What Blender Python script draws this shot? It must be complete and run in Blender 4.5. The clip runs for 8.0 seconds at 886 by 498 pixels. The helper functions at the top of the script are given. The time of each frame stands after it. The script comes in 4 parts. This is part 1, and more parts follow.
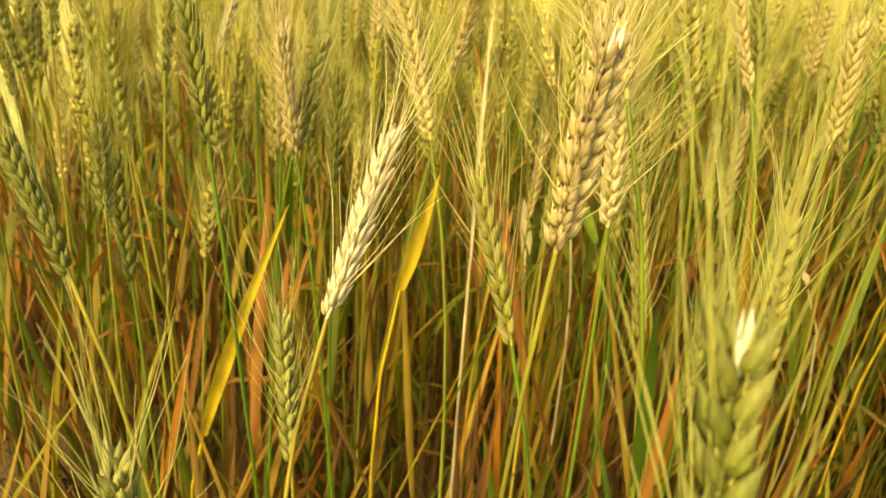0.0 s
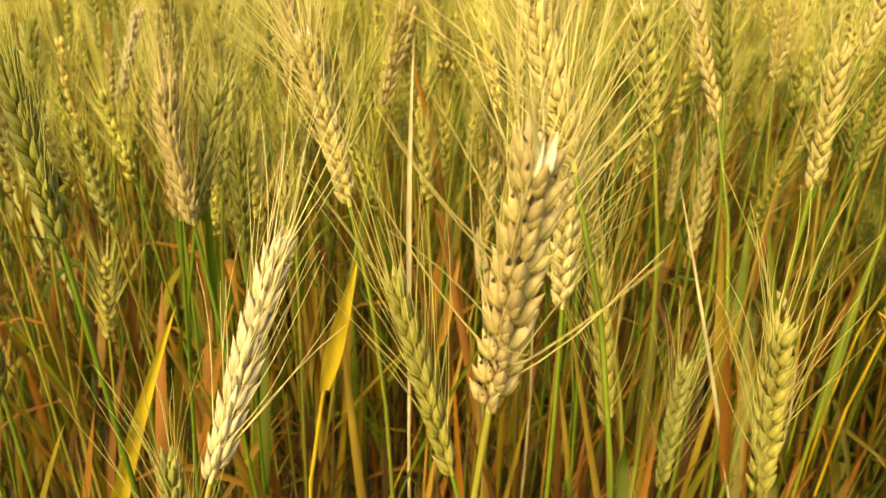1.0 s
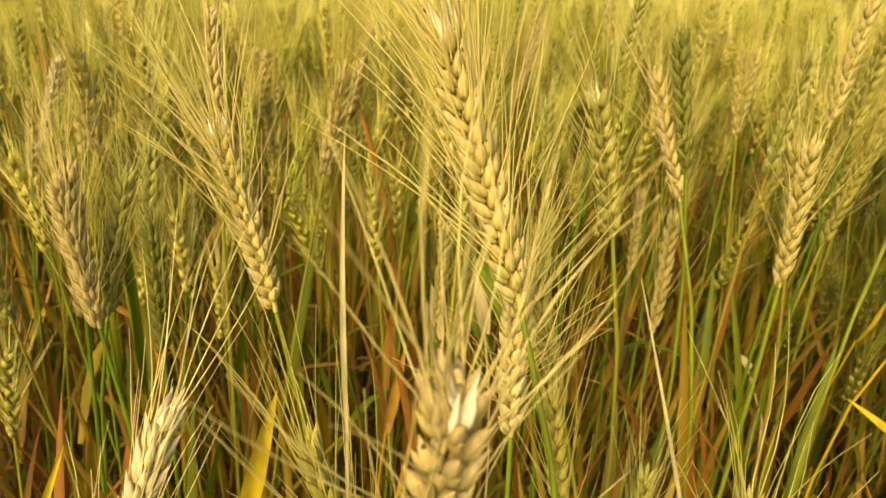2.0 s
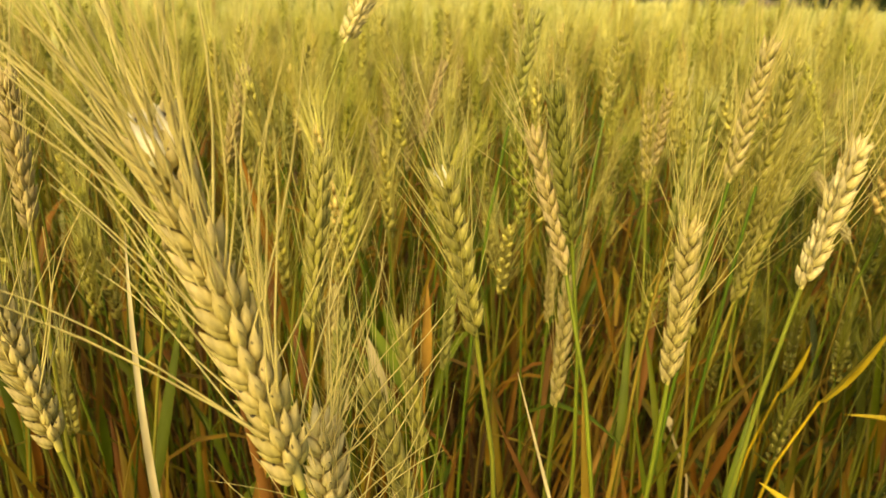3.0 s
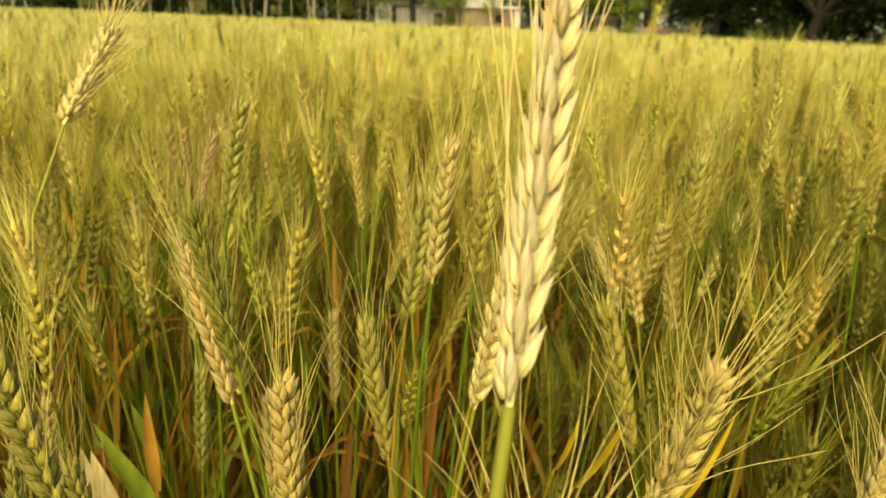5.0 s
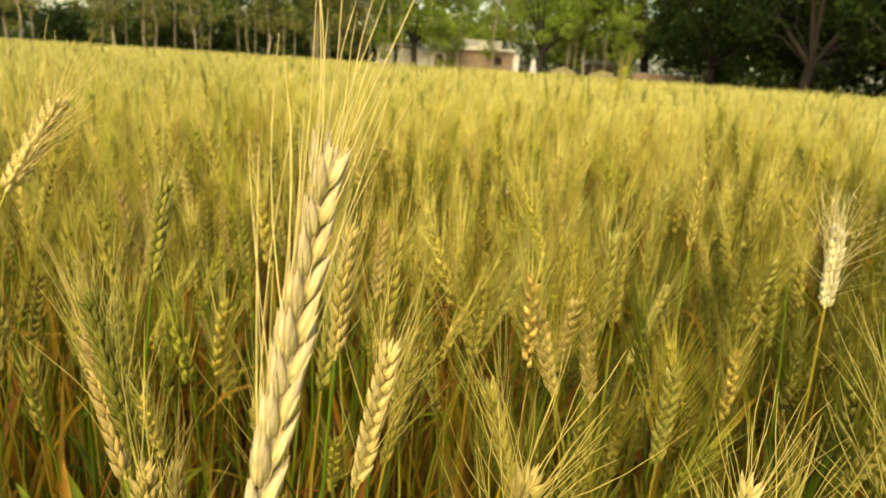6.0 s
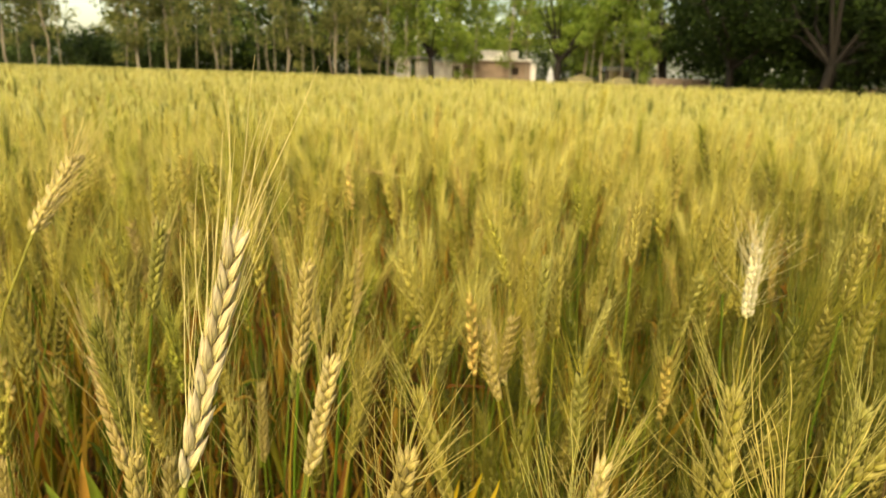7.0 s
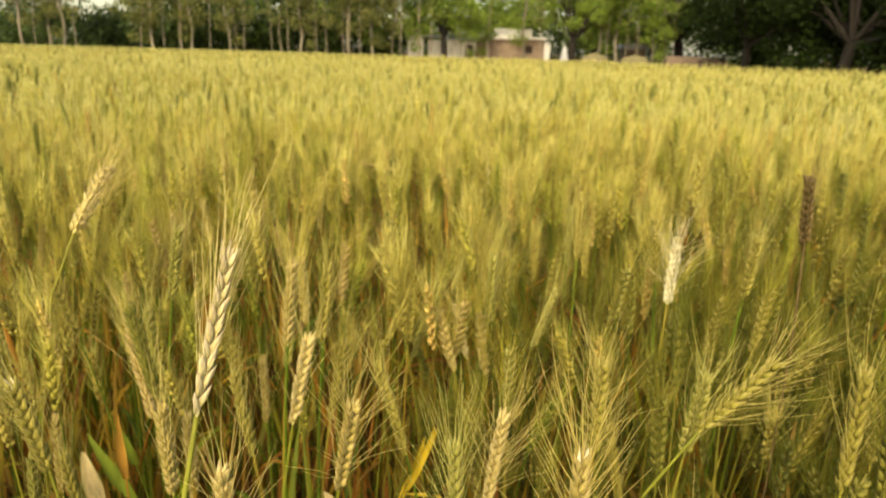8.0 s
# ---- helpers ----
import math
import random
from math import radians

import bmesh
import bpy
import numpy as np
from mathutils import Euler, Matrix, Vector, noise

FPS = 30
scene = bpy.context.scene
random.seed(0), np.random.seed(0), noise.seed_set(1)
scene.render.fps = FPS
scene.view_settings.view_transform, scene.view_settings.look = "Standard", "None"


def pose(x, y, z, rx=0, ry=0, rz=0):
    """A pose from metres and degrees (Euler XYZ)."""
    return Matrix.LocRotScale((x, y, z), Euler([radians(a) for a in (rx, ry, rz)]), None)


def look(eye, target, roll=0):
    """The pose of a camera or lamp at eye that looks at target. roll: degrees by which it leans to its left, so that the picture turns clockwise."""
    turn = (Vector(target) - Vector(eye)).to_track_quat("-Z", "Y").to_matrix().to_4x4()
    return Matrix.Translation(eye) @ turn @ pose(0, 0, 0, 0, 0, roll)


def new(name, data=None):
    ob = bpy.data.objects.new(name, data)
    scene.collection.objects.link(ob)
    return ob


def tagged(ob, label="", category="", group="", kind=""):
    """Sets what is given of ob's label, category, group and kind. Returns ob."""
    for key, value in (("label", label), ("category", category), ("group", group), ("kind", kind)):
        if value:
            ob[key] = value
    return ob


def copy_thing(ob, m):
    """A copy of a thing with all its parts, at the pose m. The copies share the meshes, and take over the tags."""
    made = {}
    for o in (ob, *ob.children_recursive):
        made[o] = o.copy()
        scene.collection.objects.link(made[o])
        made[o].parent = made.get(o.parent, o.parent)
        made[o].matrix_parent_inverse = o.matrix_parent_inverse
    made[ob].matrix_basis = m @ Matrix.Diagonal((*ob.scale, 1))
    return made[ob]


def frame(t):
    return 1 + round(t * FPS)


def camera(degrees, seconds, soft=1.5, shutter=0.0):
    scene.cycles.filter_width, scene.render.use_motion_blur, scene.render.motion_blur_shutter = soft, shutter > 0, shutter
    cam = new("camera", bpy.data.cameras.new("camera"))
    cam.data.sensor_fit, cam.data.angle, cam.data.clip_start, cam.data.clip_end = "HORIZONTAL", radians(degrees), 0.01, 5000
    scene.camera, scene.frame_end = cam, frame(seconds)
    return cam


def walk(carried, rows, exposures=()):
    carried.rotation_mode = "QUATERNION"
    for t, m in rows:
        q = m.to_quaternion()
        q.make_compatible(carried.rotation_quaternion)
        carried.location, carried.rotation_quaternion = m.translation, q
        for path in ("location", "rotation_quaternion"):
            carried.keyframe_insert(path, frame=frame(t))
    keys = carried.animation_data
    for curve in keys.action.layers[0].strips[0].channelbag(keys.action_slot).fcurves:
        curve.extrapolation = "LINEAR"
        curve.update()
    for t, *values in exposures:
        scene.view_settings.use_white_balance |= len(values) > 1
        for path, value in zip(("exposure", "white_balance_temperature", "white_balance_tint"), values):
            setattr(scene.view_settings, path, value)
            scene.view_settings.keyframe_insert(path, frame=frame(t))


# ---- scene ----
cam = camera(68.0, 8.0)
PATH = [
    (0, (-0.121, -0.185, 0.979), (-0.715, 1.574, 0.237), 4.1),
    (0.5, (-0.123, -0.137, 0.999), (-0.647, 1.63, 0.223), 2.8),
    (1, (-0.127, -0.091, 1.01), (-0.63, 1.68, 0.229), 1.7),
    (1.2, (-0.134, -0.076, 1.024), (-0.619, 1.702, 0.247), 1.9),
    (2.3, (-0.12, -0.007, 1.047), (-0.508, 1.816, 0.319), 2.3),
    (2.5, (-0.11, 0.013, 1.05), (-0.482, 1.844, 0.336), 1.8),
    (3, (-0.083, 0.052, 1.071), (-0.381, 1.892, 0.348), 2.2),
    (3.5, (-0.034, 0.086, 1.078), (-0.215, 1.939, 0.347), 3.1),
    (4, (0.015, 0.104, 1.095), (-0.105, 1.972, 0.392), 3.7),
    (4.2, (0.031, 0.107, 1.096), (-0.074, 1.978, 0.397), 3.4),
    (5.3, (0.067, 0.121, 1.133), (0.007, 2.025, 0.522), 2.3),
    (5.5, (0.078, 0.119, 1.143), (0.004, 2.032, 0.562), 2.6),
    (6, (0.119, 0.11, 1.156), (0.059, 2.035, 0.613), 3.7),
    (6.5, (0.15, 0.07, 1.175), (0.053, 1.998, 0.651), 2.0),
    (7, (0.186, 0.03, 1.198), (0.056, 1.958, 0.683), 1.8),
    (7.5, (0.221, -0.021, 1.219), (0.079, 1.887, 0.636), 1.8),
    (8, (0.251, -0.093, 1.256), (0.083, 1.815, 0.68), 1.6),
]
walk(cam, [(t, look(e, g, r)) for t, e, g, r in PATH], [(0, 1.68, 10900, 0), (1.2, 1.54, 10900, 3), (2.5, 1.25, 10900, 4), (4, 1.16, 10900, -1), (6, 1.15, 10600, 1), (8, 1.15, 9000, 6)])
cam.data.dof.use_dof, cam.data.dof.focus_distance, cam.data.dof.aperture_fstop = True, 0.27, 18

# ---- light ----
SUN_AZ, SUN_EL = radians(-170), radians(43)
world = bpy.data.worlds.new("sky")
scene.world = world
world.use_nodes = True
wn = world.node_tree.nodes
sky = wn.new("ShaderNodeTexSky")
sky.sky_type = "NISHITA"
sky.sun_disc = False
sky.sun_elevation, sky.sun_rotation = SUN_EL, SUN_AZ
sky.dust_density, sky.air_density, sky.ozone_density = 2.5, 1.0, 1.0
wn["Background"].inputs[1].default_value = 0.15
world.node_tree.links.new(sky.outputs[0], wn["Background"].inputs[0])
sun = new("sun", bpy.data.lights.new("sun", "SUN"))
sun.data.energy, sun.data.angle, sun.data.color = 1.65, radians(30.0), (1.0, 0.94, 0.76)
sun_from = Vector((math.sin(SUN_AZ) * math.cos(SUN_EL), math.cos(SUN_AZ) * math.cos(SUN_EL), math.sin(SUN_EL)))
sun.matrix_world = look(sun_from * 60, (0, 0, 0))


# ---- materials ----
def material(name, rough=0.6, spec=0.3):
    m = bpy.data.materials.new(name)
    m.use_nodes = True
    b = m.node_tree.nodes["Principled BSDF"]
    b.inputs["Roughness"].default_value = rough
    b.inputs["Specular IOR Level"].default_value = spec
    return m, m.node_tree, b


def node(tree, kind, links=(), **values):
    n = tree.nodes.new(kind)
    for key, value in values.items():
        n.inputs[key].default_value = value
    for key, socket in links:
        tree.links.new(socket, n.inputs[key])
    return n


def maths(tree, operation, a, b):
    n = tree.nodes.new("ShaderNodeMath")
    n.operation = operation
    for slot, v in ((0, a), (1, b)):
        if isinstance(v, (int, float)):
            n.inputs[slot].default_value = v
        else:
            tree.links.new(v, n.inputs[slot])
    return n.outputs[0]


def ramp(tree, socket, stops):
    n = tree.nodes.new("ShaderNodeValToRGB")
    e = n.color_ramp.elements
    while len(e) < len(stops):
        e.new(0.5)
    for item, (at, rgb) in zip(e, stops):
        item.position, item.color = at, (*rgb, 1)
    tree.links.new(socket, n.inputs[0])
    return n.outputs[0]


def scaled(tree, colour, factor):
    n = tree.nodes.new("ShaderNodeVectorMath")
    n.operation = "SCALE"
    tree.links.new(colour, n.inputs[0])
    tree.links.new(factor, n.inputs["Scale"])
    return n.outputs[0]


def grain(tree, scale, detail=3.0, stretch=(1, 1, 1), low=0.7, high=1.25):
    """A brightness factor from noise in object space."""
    tc = tree.nodes.new("ShaderNodeTexCoord")
    mp = node(tree, "ShaderNodeMapping", [("Vector", tc.outputs["Object"])], Scale=stretch)
    nz = node(tree, "ShaderNodeTexNoise", [("Vector", mp.outputs[0])], Scale=scale, Detail=detail)
    mr = node(tree, "ShaderNodeMapRange", [("Value", nz.outputs["Fac"])])
    mr.inputs["From Min"].default_value, mr.inputs["From Max"].default_value = 0.3, 0.7
    mr.inputs["To Min"].default_value, mr.inputs["To Max"].default_value = low, high
    return mr.outputs[0], nz.outputs["Fac"]


def tone_of(tree, own=True):
    """0 to 1, one value a plant: its own number plus the object's."""
    at = tree.nodes.new("ShaderNodeAttribute")
    at.attribute_name = "tone"
    if not own:
        return at.outputs["Fac"]
    info = tree.nodes.new("ShaderNodeObjectInfo")
    return maths(tree, "FRACT", maths(tree, "ADD", at.outputs["Fac"], info.outputs["Random"]), 0.0)


def plant_material(name, stops, rough=0.55, through_light=0.0, scale=300, stretch=(1, 1, 1), island=0.3, bump=0.0, own=True):
    m, t, b = material(name, rough)
    colour = ramp(t, tone_of(t, own), stops)
    g, fac = grain(t, scale, 3, stretch)
    geo = t.nodes.new("ShaderNodeNewGeometry")
    isl = node(t, "ShaderNodeMapRange", [("Value", geo.outputs["Random Per Island"])])
    isl.inputs["To Min"].default_value, isl.inputs["To Max"].default_value = 1 - island, 1 + island * 0.8
    colour = scaled(t, colour, maths(t, "MULTIPLY", g, isl.outputs[0]))
    t.links.new(colour, b.inputs["Base Color"])
    if bump:
        bp = node(t, "ShaderNodeBump", [("Height", fac)], Strength=bump, Distance=0.001)
        t.links.new(bp.outputs[0], b.inputs["Normal"])
    if through_light:
        tr = node(t, "ShaderNodeBsdfTranslucent", [("Color", colour)])
        mix = node(t, "ShaderNodeMixShader", [(1, b.outputs[0]), (2, tr.outputs[0])], Fac=through_light)
        t.links.new(mix.outputs[0], t.nodes["Material Output"].inputs["Surface"])
    return m


GREEN, LIME, OLIVE = (0.14, 0.165, 0.016), (0.28, 0.28, 0.038), (0.38, 0.325, 0.056)
STRAW, PALE, ROSY = (0.46, 0.385, 0.09), (0.68, 0.54, 0.18), (0.54, 0.37, 0.11)
EAR_STOPS = ((0.0, GREEN), (0.10, LIME), (0.35, OLIVE), (0.62, STRAW), (0.85, OLIVE), (0.95, ROSY), (1.0, PALE))
EAR = plant_material("husk", EAR_STOPS, through_light=0.3, island=0.14, bump=0.3)
EAR_CROP = plant_material("husk_of_crop", EAR_STOPS, through_light=0.2, bump=0.3, own=False)
AWN_STOPS = ((0.0, (0.374, 0.348, 0.049)), (0.3, (0.476, 0.408, 0.0734)), (0.7, (0.561, 0.476, 0.11)), (1.0, (0.493, 0.416, 0.0799)))
AWN = plant_material("bristle", AWN_STOPS, rough=0.4, through_light=0.35, scale=40)
# bristle colour lifted and made bluer: haze over the farther crop is painted in
AWN_HAZED = plant_material("hazed_bristle", tuple((a, (r * 1.24, g * 1.37, b * 2.3)) for a, (r, g, b) in AWN_STOPS), rough=0.4, through_light=0.35, scale=40, own=False)
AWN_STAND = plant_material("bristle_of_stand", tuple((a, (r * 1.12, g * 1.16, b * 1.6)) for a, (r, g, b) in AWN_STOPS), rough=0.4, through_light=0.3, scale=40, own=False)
STEM_STOPS = ((0.0, (0.075, 0.13, 0.01)), (0.35, (0.13, 0.165, 0.016)), (0.65, (0.22, 0.2, 0.028)), (1.0, (0.25, 0.165, 0.026)))
STEM = plant_material("straw_stem", STEM_STOPS, rough=0.5, scale=60, stretch=(1, 1, 0.1))
STEM_CROP = plant_material("straw_stem_of_crop", STEM_STOPS, rough=0.5, scale=60, stretch=(1, 1, 0.1), own=False)
LEAF_STOPS = ((0.0, (0.06, 0.105, 0.007)), (0.22, (0.15, 0.18, 0.012)), (0.42, (0.32, 0.2, 0.02)), (0.62, (0.36, 0.145, 0.02)), (0.8, (0.23, 0.09, 0.02)), (1.0, (0.12, 0.15, 0.012)))
LEAF = plant_material("blade", LEAF_STOPS, rough=0.6, through_light=0.4, scale=35, stretch=(1, 1, 0.25))
LEAF_CROP = plant_material("blade_of_crop", LEAF_STOPS, rough=0.6, through_light=0.4, scale=35, stretch=(1, 1, 0.25), own=False)
# unripe greens, lowered so that the shade on the right is in the colour
UNRIPE_SHADED_STOPS = (
    ((0.0, (0.084, 0.0924, 0.0151)), (0.35, (0.16, 0.151, 0.0286)), (0.75, (0.244, 0.21, 0.042)), (1.0, (0.336, 0.269, 0.063))),
    ((0.0, (0.143, 0.16, 0.0235)), (0.6, (0.235, 0.231, 0.0378)), (1.0, (0.353, 0.311, 0.063))),
    ((0.0, (0.0504, 0.063, 0.0084)), (0.6, (0.118, 0.118, 0.0151)), (1.0, (0.202, 0.168, 0.0252))),
    ((0.0, (0.0378, 0.0521, 0.00672)), (0.45, (0.0924, 0.101, 0.0118)), (0.7, (0.202, 0.151, 0.0235)), (1.0, (0.252, 0.134, 0.0252))),
)


def unripe(name, own):
    return tuple(
        plant_material(n + name, stops, rough=q, through_light=l, scale=c, own=own)
        for n, stops, q, l, c in zip(("green_husk", "green_bristle", "green_stem", "green_leaf"), UNRIPE_SHADED_STOPS, (0.55, 0.4, 0.5, 0.6), (0.2, 0.3, 0.0, 0.35), (300, 40, 60, 35))
    )


UNRIPE, UNRIPE_CROP = unripe("", True), unripe("_of_crop", False)
# brown of dead leaves, made darker to carry the shade low in the stand
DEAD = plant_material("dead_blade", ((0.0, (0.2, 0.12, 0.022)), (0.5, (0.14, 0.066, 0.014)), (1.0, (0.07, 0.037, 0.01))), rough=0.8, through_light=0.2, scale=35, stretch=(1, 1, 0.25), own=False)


def husk(name, a, b, awn, spots=False):
    ear = plant_material(name + "_husk", ((0.0, a), (0.5, b), (1.0, a)), through_light=0.2, scale=420, stretch=(1, 1, 0.35), island=0.22, bump=0.6)
    bristle = plant_material(name + "_bristle", ((0.0, awn), (1.0, awn)), rough=0.4, through_light=0.3, scale=60, island=0.25)
    t = ear.node_tree
    p = t.nodes["Principled BSDF"]
    base = p.inputs["Base Color"].links[0].from_socket
    tc = t.nodes.new("ShaderNodeTexCoord")
    xyz = node(t, "ShaderNodeSeparateXYZ", [("Vector", tc.outputs["Object"])])
    up = node(t, "ShaderNodeMapRange", [("Value", xyz.outputs["Z"])])
    up.inputs["From Min"].default_value, up.inputs["From Max"].default_value = 0.0, 0.008
    green = t.nodes.new("ShaderNodeVectorMath")
    green.operation = "MULTIPLY"
    green.inputs[1].default_value = (0.86, 0.92, 0.66)
    t.links.new(base, green.inputs[0])
    mixed = t.nodes.new("ShaderNodeMix")
    mixed.data_type = "RGBA"
    t.links.new(up.outputs[0], mixed.inputs["Factor"])
    colours = [n for n in mixed.inputs if n.type == "RGBA"]
    t.links.new(green.outputs[0], colours[0])
    t.links.new(base, colours[1])
    t.links.new([n for n in mixed.outputs if n.type == "RGBA"][0], p.inputs["Base Color"])
    if spots:
        t = ear.node_tree
        p = t.nodes["Principled BSDF"]
        base = p.inputs["Base Color"].links[0].from_socket
        tc = t.nodes.new("ShaderNodeTexCoord")
        mp = node(t, "ShaderNodeMapping", [("Vector", tc.outputs["Object"])], Scale=(1, 1, 0.3))
        nz = node(t, "ShaderNodeTexNoise", [("Vector", mp.outputs[0])], Scale=360.0, Detail=1.0)
        tips = node(t, "ShaderNodeMapRange", [("Value", node(t, "ShaderNodeSeparateXYZ", [("Vector", tc.outputs["Object"])]).outputs["Z"])])
        tips.inputs["From Min"].default_value, tips.inputs["From Max"].default_value = 0.006, 0.0085
        mask = node(t, "ShaderNodeMapRange", [("Value", maths(t, "MULTIPLY", nz.outputs["Fac"], tips.outputs[0]))])
        mask.inputs["From Min"].default_value, mask.inputs["From Max"].default_value = 0.57, 0.61
        mask.inputs["To Min"].default_value, mask.inputs["To Max"].default_value = 1.0, 0.08
        t.links.new(scaled(t, base, mask.outputs[0]), p.inputs["Base Color"])
    return ear, bristle


HUSKS = {
    "pale": husk("pale", (0.63, 0.53, 0.33), (0.56, 0.445, 0.25), (0.74, 0.62, 0.27)),
    "white": husk("white", (0.84, 0.77, 0.55), (0.8, 0.71, 0.48), (0.76, 0.66, 0.36)),
    "cream": husk("cream", (0.68, 0.55, 0.26), (0.6, 0.47, 0.19), (0.7, 0.57, 0.21)),
    "straw": husk("straw", (0.6, 0.46, 0.19), (0.5, 0.39, 0.13), (0.66, 0.54, 0.19), spots=True),
    "tan": husk("tan", (0.53, 0.42, 0.17), (0.46, 0.36, 0.12), (0.64, 0.52, 0.17)),
    "stained": husk("stained", (0.59, 0.45, 0.2), (0.49, 0.355, 0.15), (0.7, 0.57, 0.22), spots=True),
    "rosy": husk("rosy", (0.52, 0.39, 0.17), (0.46, 0.34, 0.13), (0.68, 0.54, 0.21)),
    "olive": husk("olive", (0.38, 0.32, 0.085), (0.32, 0.275, 0.06), (0.56, 0.48, 0.15)),
    "lime": husk("lime", (0.37, 0.34, 0.1), (0.31, 0.29, 0.07), (0.55, 0.5, 0.16)),
    "brown": husk("brown", (0.17, 0.115, 0.045), (0.13, 0.088, 0.035), (0.25, 0.18, 0.07)),
    "dark": husk("dark", (0.11, 0.125, 0.02), (0.15, 0.16, 0.03), (0.22, 0.22, 0.05)),
    # unripe green, lowered so the shade on the nearest ear is in its colour
    "green": husk("green", (0.17, 0.17, 0.03), (0.23, 0.21, 0.045), (0.4, 0.37, 0.09)),
}


def earth_material():
    m, t, b = material("dry_soil", 0.95, 0.1)
    g1, f1 = grain(t, 1.3, 6, low=0.0, high=1.0)
    g2, f2 = grain(t, 45, 5, low=0.65, high=1.3)
    c = ramp(t, g1, ((0.0, (0.07, 0.042, 0.018)), (0.6, (0.12, 0.076, 0.03)), (1.0, (0.17, 0.115, 0.045))))
    t.links.new(scaled(t, c, g2), b.inputs["Base Color"])
    bp = node(t, "ShaderNodeBump", [("Height", f2)], Strength=0.8, Distance=0.02)
    t.links.new(bp.outputs[0], b.inputs["Normal"])
    return m


def plain(name, rgb, rough=0.8, scale=3.0, low=0.75, high=1.2, stretch=(1, 1, 1)):
    m, t, b = material(name, rough)
    info = t.nodes.new("ShaderNodeRGB")
    info.outputs[0].default_value = (*rgb, 1)
    g, f = grain(t, scale, 5, stretch, low, high)
    g2, _ = grain(t, scale * 9, 3, stretch, 0.85, 1.12)
    t.links.new(scaled(t, info.outputs[0], maths(t, "MULTIPLY", g, g2)), b.inputs["Base Color"])
    bp = node(t, "ShaderNodeBump", [("Height", f)], Strength=0.3, Distance=0.03)
    t.links.new(bp.outputs[0], b.inputs["Normal"])
    return m


def foliage(name, a, b, light=0.3, spec=0.3):
    m, t, p = material(name, 0.55, spec)
    geo = t.nodes.new("ShaderNodeNewGeometry")
    c = ramp(t, geo.outputs["Random Per Island"], ((0.0, a), (1.0, b)))
    g, _ = grain(t, 0.6, 3, low=0.7, high=1.3)
    c = scaled(t, c, g)
    t.links.new(c, p.inputs["Base Color"])
    tr = node(t, "ShaderNodeBsdfTranslucent", [("Color", c)])
    mix = node(t, "ShaderNodeMixShader", [(1, p.outputs[0]), (2, tr.outputs[0])], Fac=light)
    t.links.new(mix.outputs[0], t.nodes["Material Output"].inputs["Surface"])
    return m


SOIL = earth_material()
BARK_PALE = plain("pale_bark", (0.27, 0.235, 0.175), 0.85, 2.5, 0.6, 1.25, (1, 1, 0.2))
# near-black bark: the shade inside the crowns is put into its colour
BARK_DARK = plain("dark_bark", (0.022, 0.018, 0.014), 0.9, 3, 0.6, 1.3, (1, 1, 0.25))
LEAVES_DEEP = foliage("deep_foliage", (0.02, 0.04, 0.008), (0.068, 0.11, 0.02), 0.3)
LEAVES_BRIGHT = foliage("bright_foliage", (0.11, 0.19, 0.022), (0.32, 0.41, 0.08), 0.45)
# deep green leaf, darkened further to hold the shade of the big trees
LEAVES_SHADED = foliage("shaded_foliage", (0.008, 0.015, 0.004), (0.025, 0.043, 0.009), 0.12, 0.06)
LEAVES_OLIVE = foliage("olive_foliage", (0.085, 0.11, 0.026), (0.26, 0.26, 0.08), 0.4)
MUD = plain("mud_brick", (0.27, 0.2, 0.15), 0.95, 2.0)
LIMEWASH = plain("limewash", (0.78, 0.75, 0.7), 0.85, 1.5)
DARK = plain("dark_wood", (0.05, 0.035, 0.025), 0.8, 4)
GREYSTONE = plain("grey_stone", (0.42, 0.43, 0.44), 0.9, 3)
THATCH = plain("thatch", (0.2, 0.175, 0.09), 0.95, 6)


# ---- meshes from arrays ----
class Shape:
    """Gathers triangles with a material number each."""

    def __init__(self):
        self.v, self.t, self.m, self.n = [], [], [], 0

    def add(self, verts, tris, mat=0):
        verts, tris = np.asarray(verts, float), np.asarray(tris, int)
        self.v.append(verts)
        self.t.append(tris + self.n)
        self.m.append(np.full(len(tris), mat))
        self.n += len(verts)

    def arrays(self):
        return np.concatenate(self.v), np.concatenate(self.t), np.concatenate(self.m)


def mesh_of(name, verts, tris, mats, slots=None, tone=None, smooth=True):
    me = bpy.data.meshes.new(name)
    me.vertices.add(len(verts))
    me.vertices.foreach_set("co", np.ascontiguousarray(verts, dtype=np.float32).ravel())
    me.loops.add(3 * len(tris))
    me.loops.foreach_set("vertex_index", np.ascontiguousarray(tris, dtype=np.int32).ravel())
    me.polygons.add(len(tris))
    me.polygons.foreach_set("loop_start", np.arange(0, 3 * len(tris), 3, dtype=np.int32))
    for m in mats:
        me.materials.append(m)
    if slots is not None:
        me.polygons.foreach_set("material_index", np.ascontiguousarray(slots, dtype=np.int32))
    me.polygons.foreach_set("use_smooth", np.full(len(tris), smooth))
    me.update(calc_edges=True)
    if tone is not None:
        at = me.attributes.new("tone", "FLOAT", "POINT")
        at.data.foreach_set("value", np.ascontiguousarray(tone, dtype=np.float32))
    return me


